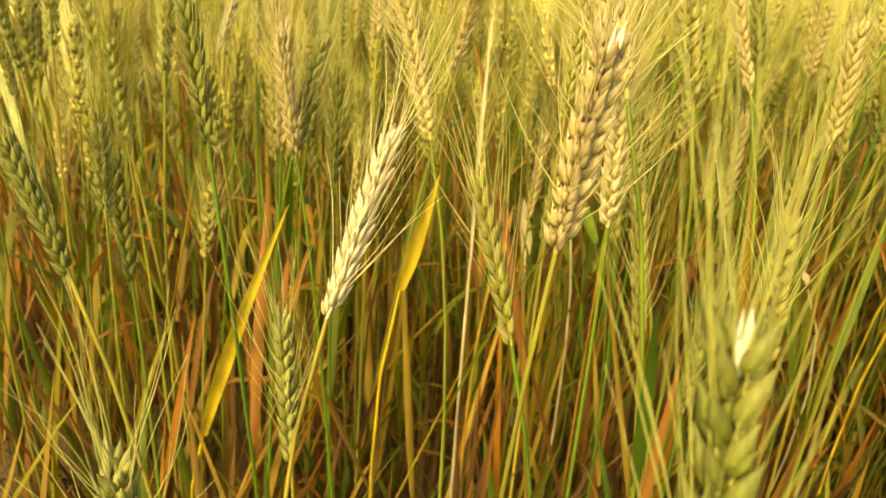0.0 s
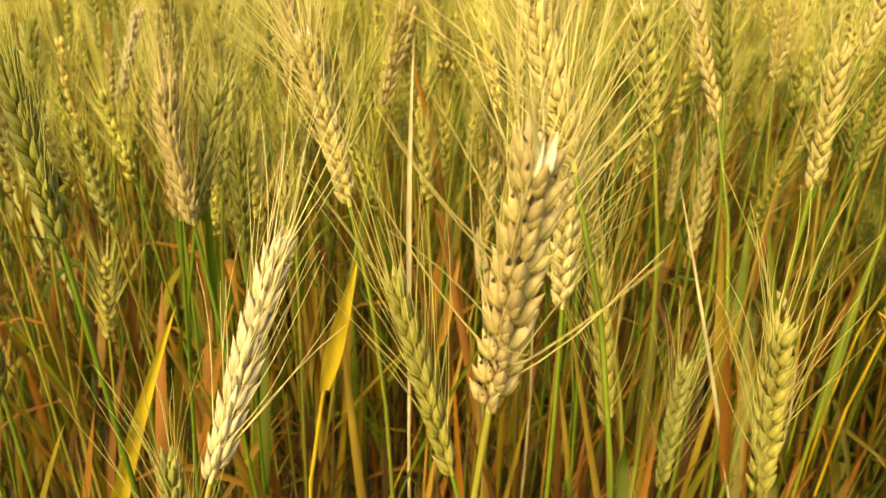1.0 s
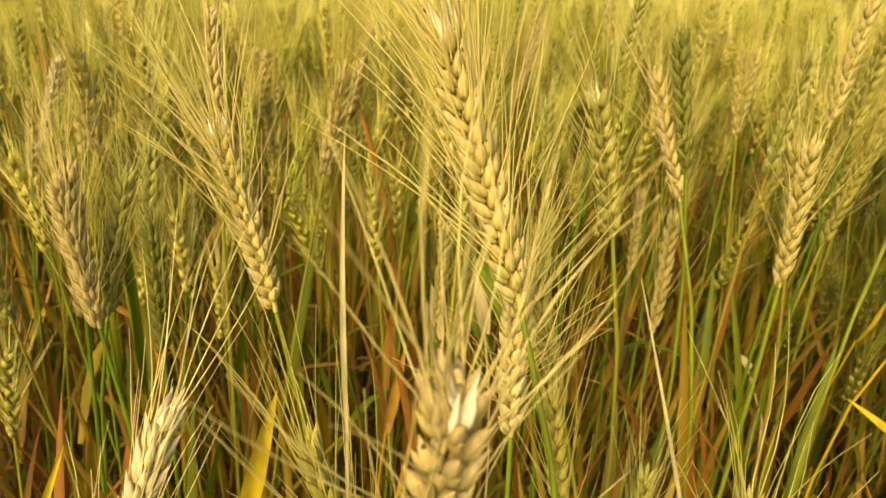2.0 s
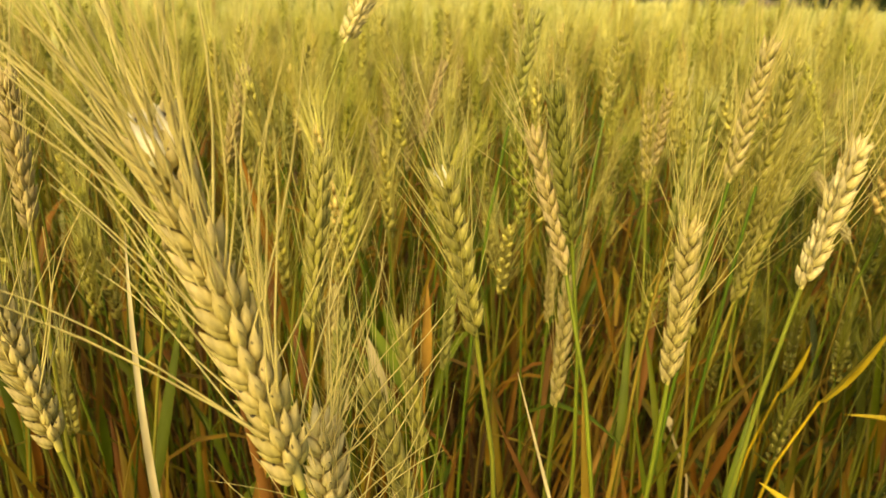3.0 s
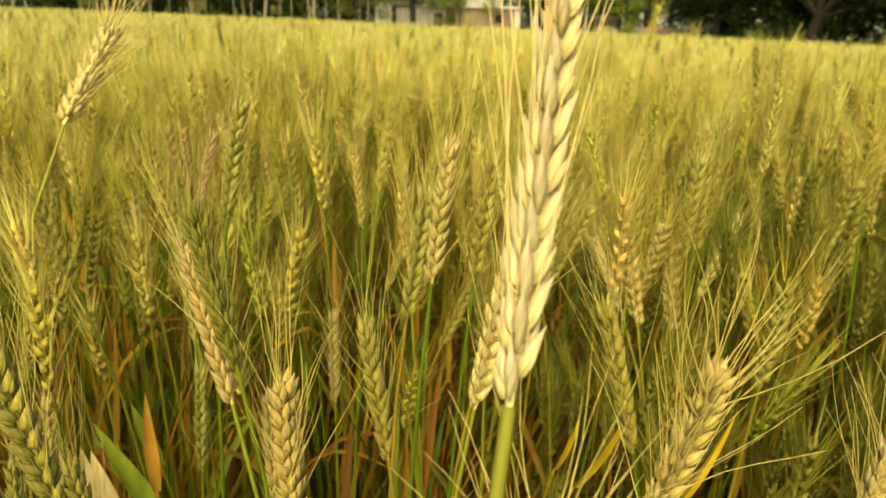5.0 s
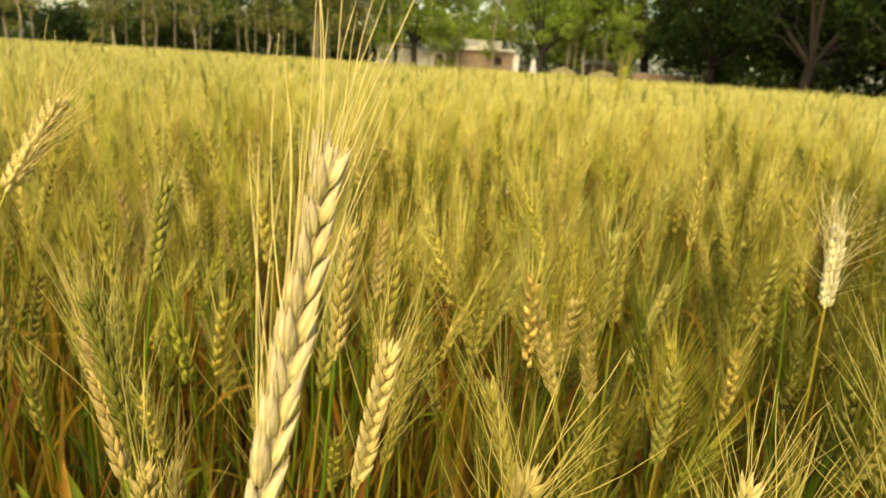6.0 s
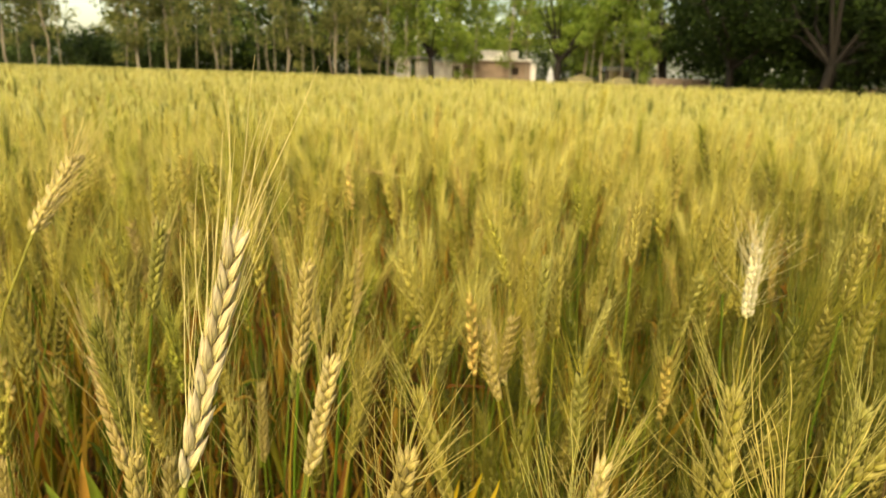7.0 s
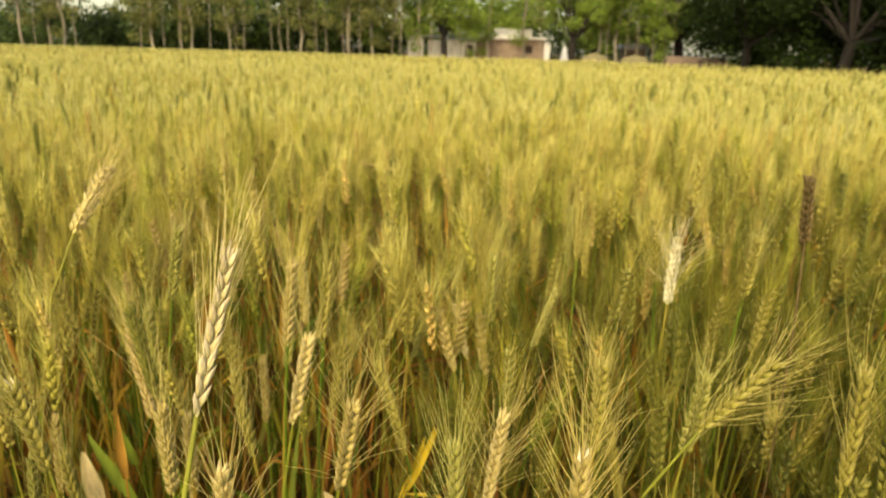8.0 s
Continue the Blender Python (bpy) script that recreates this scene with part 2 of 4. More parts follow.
def frame_of(axis, side=(1, 0, 0)):
    """Columns u, v, w with w along the axis and u as near to side as can be."""
    w = np.asarray(axis, float)
    w = w / np.linalg.norm(w)
    u = np.asarray(side, float)
    u = u - w * u.dot(w)
    if np.linalg.norm(u) < 1e-4:
        u = np.array((0.0, 1.0, 0.0)) - w * w[1]
    u = u / np.linalg.norm(u)
    return np.stack((u, np.cross(w, u), w), 1)


def tube(points, radii, sides=5, side=(1, 0, 0)):
    """A tapered tube along points, closed to a tip at its end."""
    points = np.asarray(points, float)
    verts, tris = [], []
    ring = np.arange(sides) * 2 * np.pi / sides
    for i, p in enumerate(points):
        d = points[min(i + 1, len(points) - 1)] - points[max(i - 1, 0)]
        f = frame_of(d, side)
        verts.append(p + radii[i] * (np.cos(ring)[:, None] * f[:, 0] + np.sin(ring)[:, None] * f[:, 1]))
    for i in range(len(points) - 1):
        for k in range(sides):
            a, b = i * sides + k, i * sides + (k + 1) % sides
            tris += [(a, b, b + sides), (a, b + sides, a + sides)]
    return np.concatenate(verts), tris


def blade(points, widths, side, fold=0.25):
    """A leaf blade: three points across, folded along its midrib."""
    points, side = np.asarray(points, float), np.asarray(side, float)
    verts, tris = [], []
    for i, (p, w) in enumerate(zip(points, widths)):
        d = points[min(i + 1, len(points) - 1)] - points[max(i - 1, 0)]
        up = np.cross(side, d)
        up = up / max(np.linalg.norm(up), 1e-6)
        verts += [p - side * w / 2 + up * w * fold, p, p + side * w / 2 + up * w * fold]
    for i in range(len(points) - 1):
        a = 3 * i
        tris += [(a, a + 1, a + 4), (a, a + 4, a + 3), (a + 1, a + 2, a + 5), (a + 1, a + 5, a + 4)]
    return verts, tris


def pod(sides, profile, wide, thick, length, belly=0.0):
    """A pointed husk along +z: rings of the profile (height, radius), closed at both ends."""
    verts, tris = [(0, 0, 0)], []
    for h, r in profile:
        for k in range(sides):
            a = 2 * math.pi * (k + 0.5) / sides
            verts.append((math.cos(a) * r * wide + belly * math.sin(h * math.pi), math.sin(a) * r * thick, h * length))
    verts.append((0, 0, length))
    last = len(verts) - 1
    for k in range(sides):
        tris.append((0, 1 + (k + 1) % sides, 1 + k))
        tris.append((last, last - sides + k, last - sides + (k + 1) % sides))
    for i in range(len(profile) - 1):
        for k in range(sides):
            a, b = 1 + i * sides + k, 1 + i * sides + (k + 1) % sides
            tris += [(a, b, b + sides), (a, b + sides, a + sides)]
    return np.array(verts), np.array(tris)


BEAKED = ((0.05, 0.45), (0.2, 0.92), (0.42, 1.0), (0.66, 0.7), (0.84, 0.27), (0.93, 0.12))
COARSE = ((0.22, 0.95), (0.6, 0.8))
LUMP = ((0.4, 1.0),)


def put_pod(shape, pod_arrays, at, axis, side, mat=0, size=1.0):
    v, t = pod_arrays
    shape.add(np.asarray(at) + (v * size) @ frame_of(axis, side).T, t, mat)


def spikelet(seed):
    """Two keeled glumes and three beaked florets that fan out, based at the origin, leaning out towards +x."""
    r = random.Random(seed)
    s = Shape()
    floret = pod(7, BEAKED, 0.0026, 0.0023, 0.0142, 0.0006)
    glume = pod(5, BEAKED, 0.0012, 0.0019, 0.0098, 0.0004)
    for dy, lean, out, up, p, size in ((-1, 0.34, -0.0008, 0.0, floret, 1.0), (1, 0.34, -0.0008, 0.0008, floret, 0.97), (0, 0.0, 0.0008, 0.0022, floret, 0.86), (-1, 0.62, 0.0004, -0.001, glume, 1), (1, 0.62, 0.0004, -0.001, glume, 1)):
        axis = (0.52 + r.uniform(-0.1, 0.12), dy * lean + r.uniform(-0.1, 0.1), 1)
        put_pod(s, p, (out, dy * 0.0017, up), axis, (1, 0, 0), 0, size * r.uniform(0.9, 1.1))
    return s


def ear_points(length, count):
    """Places of the spikelets up an ear: height, which side, size."""
    rows = []
    for i in range(count):
        f = i / (count - 1)
        rows.append((length * (0.02 + 0.86 * f), 1 if i % 2 else -1, 0.74 + 0.28 * math.sin(math.pi * (0.18 + 0.68 * f))))
    return rows


def bristles(shape, length, count, long, spread, seed, mat, sides=3, width=0.00028, segments=3):
    """Awns that rise from the husks of an ear on +z."""
    r = random.Random(seed)
    for i in range(count):
        f = r.uniform(0.05, 1.0)
        z = length * (0.06 + 0.9 * f)
        a = r.choice((0, math.pi)) + r.gauss(0, 0.75)
        out = np.array((math.cos(a), math.sin(a) * 0.8, 0))
        lean = spread * r.uniform(0.45, 1.25) * (1.05 - 0.35 * f)
        n = long * r.uniform(0.7, 1.1) * (0.75 + 0.3 * math.sin(math.pi * f))
        bow = r.uniform(-0.12, 0.2)
        pts = []
        for k in range(segments + 1):
            q = k / segments
            pts.append(np.array((0, 0, z)) + out * (0.003 + n * (math.sin(lean) * q + bow * q * (q - 1) * 0.6)) + np.array((0, 0, n * math.cos(lean) * q)))
        if sides:
            v, t = tube(pts, [width * (1 - 0.75 * k / segments) for k in range(segments + 1)], sides)
        else:
            turn = np.array((-out[1], out[0], 0)) if r.random() < 0.5 else np.array((r.uniform(-1, 1), r.uniform(-1, 1), 0))
            turn = turn / (np.linalg.norm(turn) + 1e-6) * width
            v = [pts[0] - turn, pts[0] + turn, pts[-1]]
            t = [(0, 1, 2)]
        shape.add(v, t, mat)


def ear_shape(level, seed, length=0.092):
    """An ear on +z at one of three levels of detail; husks are slot 0, bristles slot 1."""
    r = random.Random(seed)
    s = Shape()
    if level <= 2:
        p = pod(5, COARSE, 0.0029, 0.0029, 0.0132, 0.0004) if level == 1 else pod(4, LUMP, 0.0034, 0.0031, 0.0145)
        for z, side, size in ear_points(length, 19 if level == 1 else 12):
            for dy in (-1, 1, 0) if level == 1 else (-1, 1):
                at = (side * (0.0 + (0.001 if dy == 0 else 0)), dy * 0.0018, z + (0.003 if dy == 0 else 0))
                put_pod(s, p, at, (side * 0.36 + r.uniform(-0.08, 0.08), dy * 0.2 + r.uniform(-0.08, 0.08), 1), (side, 0, 0), 0, size * r.uniform(0.92, 1.1))
        put_pod(s, p, (0, 0, length * 0.9), (r.uniform(-0.1, 0.1), 0, 1), (0, 1, 0), 0, 0.9)
        if level == 1:
            bristles(s, length, 54, 0.074, 0.42, seed, 1, 3, 0.00034, 2)
        else:
            bristles(s, length, 60, 0.078, 0.4, seed, 1, 0, 0.0006, 1)
    elif level == 3:
        prof = [(0.06 + 0.88 * k / 4, (1.0 if k % 2 else 0.75) * (0.75 + 0.35 * math.sin(math.pi * k / 4))) for k in range(5)]
        put_pod(s, pod(4, prof, 0.0066, 0.0058, length), (0, 0, 0), (0, 0, 1), (1, r.uniform(-1, 1), 0), 0)
        bristles(s, length, 26, 0.078, 0.4, seed, 1, 0, 0.00095, 1)
    elif level == 4:
        put_pod(s, pod(3, ((0.2, 0.9), (0.75, 0.9)), 0.0068, 0.0062, length), (0, 0, 0), (0, 0, 1), (1, r.uniform(-1, 1), 0), 0)
        bristles(s, length, 10, 0.08, 0.42, seed, 1, 0, 0.0026, 1)
    else:
        put_pod(s, pod(3, ((0.5, 1.0),), 0.009, 0.009, length), (0, 0, 0), (0, 0, 1), (1, r.uniform(-1, 1), 0), 0)
        bristles(s, length, 5, 0.08, 0.42, seed, 1, 0, 0.007, 1)
    return s


def stem_line(base, top, direction, count=8, lean=0.3):
    """A stalk from the ground to the ear, ending along the ear's direction."""
    base, top, d = (np.asarray(v, float) for v in (base, top, direction))
    d = d / np.linalg.norm(d)
    mid = top - d * np.linalg.norm(top - base) * lean
    low = base + np.array((0, 0, np.linalg.norm(top - base) * 0.35))
    q = np.linspace(0, 1, count)[:, None]
    return (1 - q) ** 3 * base + 3 * q * (1 - q) ** 2 * low + 3 * q * q * (1 - q) * mid + q**3 * top


def leaf_line(at, azimuth, length, rise, droop, count=7):
    out = np.array((math.cos(azimuth), math.sin(azimuth), 0))
    q = np.linspace(0, 1, count)
    reach = length * (np.sin(rise) * q + 0.25 * droop * q * q)
    height = length * (np.cos(rise) * q - droop * q * q * 0.75)
    return np.asarray(at) + reach[:, None] * out + height[:, None] * np.array((0, 0, 1)), np.array((-out[1], out[0], 0))


def leaf_widths(wide, count):
    return [wide * (0.45 + 0.55 * math.sin(math.pi * min(0.5, q * 1.2))) * (1 - q**2.4) + 0.0004 for q in np.linspace(0, 1, count)]


def plant_shape(level, seed):
    """A whole stalk, 1 m to the tip of the ear: 0 husk, 1 bristle, 2 stem, 3 blade. Level 6: a tuft of stalks."""
    r = random.Random(seed * 7 + level)
    s = Shape()
    if level == 6:
        for k in range(16):
            a, d = r.uniform(0, 6.283), 0.34 * math.sqrt(r.random())
            low = np.array((math.cos(a) * d, math.sin(a) * d, 0.3))
            top = low + np.array((r.uniform(-0.16, 0.16), r.uniform(-0.16, 0.16), r.uniform(0.58, 0.7)))
            u = np.array((r.uniform(-1, 1), r.uniform(-1, 1), 0))
            u = u / np.linalg.norm(u) * 0.013
            s.add([low - u * 0.4, low + u * 0.4, top + u, top - u], [(0, 1, 2), (0, 2, 3)], k % 4 if k % 4 != 2 else 1)
        return s.arrays()
    az, tilt = r.uniform(0, 6.283), min(abs(r.gauss(0, 0.24)) + 0.02, 0.36 if level <= 2 else 0.6)
    d = np.array((math.sin(tilt) * math.cos(az), math.sin(tilt) * math.sin(az), math.cos(tilt)))
    top = np.array((d[0] * 0.2, d[1] * 0.2, 0.908))
    if level <= 2:
        line = stem_line((0, 0, 0), top, d, 6 if level == 1 else 4)
        v, t = tube(line, np.linspace(0.0019, 0.0012, len(line)), 5 if level == 1 else 3)
        s.add(v, t, 2)
    else:
        w = {3: 0.0018, 4: 0.003, 5: 0.007}[level]
        low = top * 0.35
        u = np.array((r.uniform(-1, 1), r.uniform(-1, 1), 0))
        u = u / np.linalg.norm(u) * w
        s.add([low - u, low + u, top + u, top - u], [(0, 1, 2), (0, 2, 3)], 2)
    ev, et, em = ear_shape(level, seed).arrays()
    turn = r.uniform(0, 6.283)
    ev = top + ev @ frame_of(d, (math.cos(turn), math.sin(turn), 0)).T
    for k in (0, 1):
        s.add(ev, et[em == k], k)
    for k in range({1: 3, 2: 3, 3: 2, 4: 1, 5: 1}[level]):
        z = (0.74, 0.52, 0.34)[k] + r.uniform(-0.08, 0.08)
        at = top * z
        at[2] = 0.908 * z
        n = {1: 7, 2: 5, 3: 3, 4: 2, 5: 2}[level]
        length = r.uniform(0.13, 0.24)
        pts, side = leaf_line(at, r.uniform(0, 6.283), length, r.uniform(0.15, 0.6), r.uniform(0.0, 1.1), n)
        wide = r.uniform(0.006, 0.012) * {1: 1, 2: 1, 3: 1.2, 4: 1.8, 5: 3}[level]
        if level <= 2:
            v, t = blade(pts, leaf_widths(wide, n), side)
        else:
            v, t = [], []
            for p, q in zip(pts, np.linspace(1, 0.25, n)):
                v += [p - side * wide * q / 2, p + side * wide * q / 2]
            for i in range(n - 1):
                t += [(2 * i, 2 * i + 1, 2 * i + 3), (2 * i, 2 * i + 3, 2 * i + 2)]
        s.add(v, t, 3)
    return s.arrays()


def crowd(name, level, places, seed, variants=12, label="", mats=None):
    """Many stalks joined into one piece of the crop. places: rows of x, y, height."""
    rng = np.random.default_rng(seed)
    vs, ts, ms, tones, at = [], [], [], [], 0
    pick = rng.integers(0, variants, len(places))
    for k in range(variants):
        v, t, m = plant_shape(level, seed * 100 + k)
        mine = places[pick == k]
        n = len(mine)
        if not n:
            continue
        a = rng.uniform(0, 2 * np.pi, n)
        c, s = np.cos(a)[:, None], np.sin(a)[:, None]
        h = mine[:, 2][:, None]
        lx, ly = (rng.normal(0, 0.045, n)[:, None] for _ in range(2))
        x = (v[:, 0] * c - v[:, 1] * s) + lx * v[:, 2] + mine[:, 0][:, None]
        y = (v[:, 0] * s + v[:, 1] * c) + ly * v[:, 2] + mine[:, 1][:, None]
        z = v[:, 2] * h
        vs.append(np.stack((x, y, z), 2).reshape(-1, 3))
        ts.append((t[None] + (np.arange(n) * len(v))[:, None, None]).reshape(-1, 3) + at)
        ms.append(np.tile(m, n))
        tones.append(np.repeat(0.5 + rng.uniform(-0.5, 0.5, n) * {3: 0.85, 4: 0.6, 5: 0.45, 6: 0.45}.get(level, 1.0), len(v)))
        at += n * len(v)
    me = mesh_of(name, np.concatenate(vs), np.concatenate(ts), mats or (EAR_CROP, AWN_HAZED, STEM_CROP, LEAF_CROP), np.concatenate(ms), np.concatenate(tones))
    return tagged(new(name, me), label, "wheat crop", kind="stuff")


def greener(x, y, seed):
    """Which stalks right of the gap take the unripe colours that hold its shade."""
    side = np.clip((x - 0.27 * y + 0.04 + 0.08 * np.clip(1.4 - y, 0, 1)) / (0.16 + 0.25 * y), 0, 1) * np.clip((1.6 - y) / 0.7, 0, 1)
    return np.random.default_rng(seed).uniform(0, 1, len(x)) < side * 0.8


def mixed_crowd(level, places, seed, variants, label):
    """A stand in which ripe and unripe stalks mix."""
    green = greener(places[:, 0], places[:, 1], seed)
    crowd("wheat_crop", level, places[~green], seed, variants, label, (EAR_CROP, AWN_STAND if level <= 2 else AWN_HAZED, STEM_CROP, LEAF_CROP))
    if green.any():
        crowd("wheat_crop", level, places[green], seed + 60, variants, "green unripe wheat standing among the ripe", UNRIPE_CROP)


def part(name, me, parent, label="", local=None, mats=None):
    ob = new(name, me)
    ob.parent = parent
    if local is not None:
        ob.matrix_local = local
    if mats:
        for slot, m in zip(ob.material_slots, mats):
            slot.link = "OBJECT"
            slot.material = m
    if label:
        ob["label"] = label
    return ob


def thing(name, at, label, category, group="", turn=0.0, kind=""):
    ob = new(name)
    ob.empty_display_size = 0.05
    ob.matrix_world = pose(*at, 0, 0, turn)
    return tagged(ob, label, category, group, kind)


# ---- setting ----
def ground_sheet():
    n = 110
    c = np.linspace(-1, 1, n)
    c = np.sign(c) * (np.abs(c) ** 5) * 1500
    xx, yy = np.meshgrid(c, c)
    zz = np.array([[0.015 * noise.noise((x * 2.2, y * 2.2, 0)) if abs(x) + abs(y) < 8 else 0 for x, y in zip(a, b)] for a, b in zip(xx, yy)])
    v = np.stack((xx.ravel(), yy.ravel(), zz.ravel()), 1)
    t = []
    for j in range(n - 1):
        for i in range(n - 1):
            a = j * n + i
            t += [(a, a + 1, a + n + 1), (a, a + n + 1, a + n)]
    tagged(new("ground", mesh_of("ground", v, np.array(t), (SOIL,))), "bare brown earth under the wheat crop", "ground", kind="structure")


ground_sheet()

# ---- the crop ----
CENTRE = np.array((0.05, 0.05))
HEADING = radians(96)
rng = np.random.default_rng(5)


def scatter(inner, outer, density, half_angle, seed, mean=0.965, spread=0.04, other=False, limit=None):
    """Stalk places in a sector of a ring ahead (or in the rest of the ring), inside the field."""
    g = np.random.default_rng(seed)
    n = int(math.pi * (outer**2 - inner**2) * density)
    r = np.sqrt(g.uniform(inner**2, outer**2, n))
    a = g.uniform(-math.pi, math.pi, n)
    x, y = CENTRE[0] + r * np.cos(a + HEADING), CENTRE[1] + r * np.sin(a + HEADING)
    keep = (np.abs(a) < half_angle) != other
    keep &= y < 41.0 - np.maximum(0.0, x - 3.0) * 1.55 - g.uniform(0, 0.6, n)
    h = g.normal(mean, spread, n) * (1 + 0.02 * np.sin(x * 1.7 + 0.6) + 0.02 * np.sin(y * 1.1))
    keep &= np.array([bool(k) and planted(a, b) for a, b, k in zip(x, y, keep)], bool)
    rows = np.stack((x, y, h), 1)[keep]
    return rows[:limit] if limit else rows


def planted(x, y):
    """False on an unseen strip beside and behind the gap, cleared to let sun onto the left stand."""
    a = math.atan2(x + 0.14, y + 0.2)
    return not (-math.pi < a < radians(-68) and x > -2.6 and y > -2.6)


# stalks that stand in the open around the way of the camera
SPIKELETS = []
for k in range(5):
    v, t, m = spikelet(40 + k).arrays()
    SPIKELETS.append(mesh_of("spikelet", v, t, (HUSKS["pale"][0],)))
AWNS = []
for k in range(7):
    r = random.Random(60 + k)
    n, bow = r.uniform(0.058, 0.082), r.uniform(-0.006, 0.009)
    v, t = tube([(bow * q * (q - 1) * 4, 0.002 * math.sin(q * 5 + k), n * q) for q in np.linspace(0, 1, 6)], np.linspace(0.0004, 0.00013, 6), 3)
    AWNS.append(mesh_of("awn", v, t, (HUSKS["pale"][1],)))
EARS = []
for k in range(8):
    v, t, m = ear_shape(1, 80 + k).arrays()
    EARS.append((v, t, m))
LEAF_MESHES = []
for k in range(8):
    r = random.Random(300 + k)
    pts, side = leaf_line((0, 0, 0), 0.0, r.uniform(0.14, 0.24), r.uniform(0.1, 0.45), r.uniform(0.0, 0.4), 9)
    v, t = blade(pts, leaf_widths(r.uniform(0.007, 0.012), 9), side)
    LEAF_MESHES.append(mesh_of("leaf", v, t, (LEAF,)))
v, t = tube([(0, 0, -0.001), (0.0003, 0, 0.006), (0.0006, 0, 0.03), (-0.0006, 0, 0.06), (0, 0, 0.09)], [0.0013, 0.0018, 0.0021, 0.0018, 0.0008], 7)
RACHIS = mesh_of("ear", v, t, (HUSKS["lime"][0],))
EAR_HUSKS, EAR_BEARDS = [], []
for ev, et, em in EARS:
    EAR_HUSKS.append(mesh_of("ear", np.concatenate((ev, v)), np.concatenate((et[em == 0], np.asarray(t) + len(ev))), (EAR,)))
    EAR_BEARDS.append(mesh_of("beard", ev, et[em == 1], (AWN,)))

v, t = pod(6, BEAKED, 0.0021, 0.0011, 0.0145, 0.0008)
TIP_HUSK = mesh_of("husk", v, t, (HUSKS["white"][0],))

LOOKS = {
    "pale": "ripe pale straw wheat stalk with long bristles",
    "white": "bleached white wheat stalk with bristly ear",
    "cream": "cream and straw coloured ripe wheat stalk",
    "brown": "dark brown withered wheat stalk above its neighbours",
    "tan": "tan ripe wheat stalk with plump grains",
    "stained": "ripe tan wheat stalk with black stained husks",
    "rosy": "rosy brown ripe wheat stalk with bristles",
    "olive": "olive yellow half-ripe bearded wheat stalk",
    "straw": "straw yellow ripe wheat stalk with stout bristly ear",
    "lime": "pale green wheat stalk with bearded ear",
    "green": "dark green unripe wheat stalk in the crop",
}
count = 0


def hero(tip, base, look_name, fine=True, turn=None, leaves=2, spread=1.0, fat=1.0, hairs=None, tuft=0, stout=1.0, many=18):
    """One stalk whose ear runs from base to tip; tuft: papery white husks at the tip."""
    global count
    count += 1
    r = random.Random(900 + count)
    tip, base = np.array(tip), np.array(base)
    d = tip - base
    length = float(np.linalg.norm(d))
    foot = np.array((base[0] - d[0] * 1.6 + r.uniform(-0.03, 0.03), base[1] - d[1] * 1.6 + r.uniform(-0.03, 0.03), 0.0))
    root = thing("wheat_stalk", tuple(foot), LOOKS[look_name], "wheat", "wheat stalks in the crop")
    line = stem_line((0, 0, 0), base - foot, d, 10, 0.22)
    v, t = tube(line, np.linspace(0.0021, 0.0013, 10) * stout, 6)
    part("stem", mesh_of("stem", v, t, (HUSKS["brown"][0] if look_name == "brown" else STEM,), tone=np.full(len(v), r.random())), root)
    turn = r.uniform(-0.5, 0.5) if turn is None else turn
    f = frame_of(d, (math.cos(turn), math.sin(turn), 0))
    at = Matrix(np.vstack((np.hstack((f * (0.82 * fat, 0.82 * fat, length / 0.092), (base - foot)[:, None])), (0, 0, 0, 1))).tolist())
    mat_ear, mat_awn = HUSKS[look_name]
    if fine:
        ear = part("ear", RACHIS, root, "", at, (mat_ear,))
        for z, side, size in ear_points(0.092, many):
            m = Matrix.Translation((side * 0.0008, 0, z)) @ Matrix.Rotation((0 if side > 0 else math.pi) + r.uniform(-0.2, 0.2), 4, "Z") @ Matrix.Scale(size * r.uniform(0.95, 1.06) * (18 / many) ** 0.7, 4)
            part("spikelet", SPIKELETS[r.randrange(5)], ear, "", m, (mat_ear,))
        part("spikelet", SPIKELETS[r.randrange(5)], ear, "", Matrix.Translation((-0.001, 0, 0.082)) @ Matrix.Rotation(1.5, 4, "Z"), (mat_ear,))
        for i in range(hairs or (36 if base[1] < 0.35 else 24)):
            q = r.uniform(0.04, 1.0)
            a = r.choice((0, math.pi)) + r.gauss(0, 0.8)
            lean = spread * r.uniform(0.1, 0.62) * (1.1 - 0.35 * q)
            m = Matrix.Translation((math.cos(a) * 0.003, math.sin(a) * 0.003, 0.006 + 0.084 * q)) @ Matrix.Rotation(a, 4, "Z") @ Matrix.Rotation(lean, 4, "Y") @ Matrix.Scale(r.uniform(0.75, 1.12), 4)
            part("awn", AWNS[r.randrange(7)], ear, "", m, (mat_awn,))
        for i in range(tuft):
            m = Matrix.Translation((r.uniform(-0.002, 0.002), r.uniform(-0.002, 0.002), 0.079)) @ Matrix.Rotation(i * 6.28 / tuft, 4, "Z") @ Matrix.Rotation(r.uniform(0.1, 0.3), 4, "Y")
            part("husk", TIP_HUSK, ear, "papery white tip husk", m)
    else:
        k = r.randrange(8)
        ear = tagged(part("ear", EAR_HUSKS[k], root, "", at, (mat_ear,)), kind="stuff")
        tagged(part("beard", EAR_BEARDS[k], ear, "thin bristles", None, (mat_awn,)), kind="stuff")
    for k in range(leaves):
        i = (6, 4, 3)[k]
        part("leaf", LEAF_MESHES[r.randrange(8)], root, "", Matrix.Translation(line[i].tolist()) @ Matrix.Rotation(r.uniform(0, 6.28), 4, "Z"))
    return root


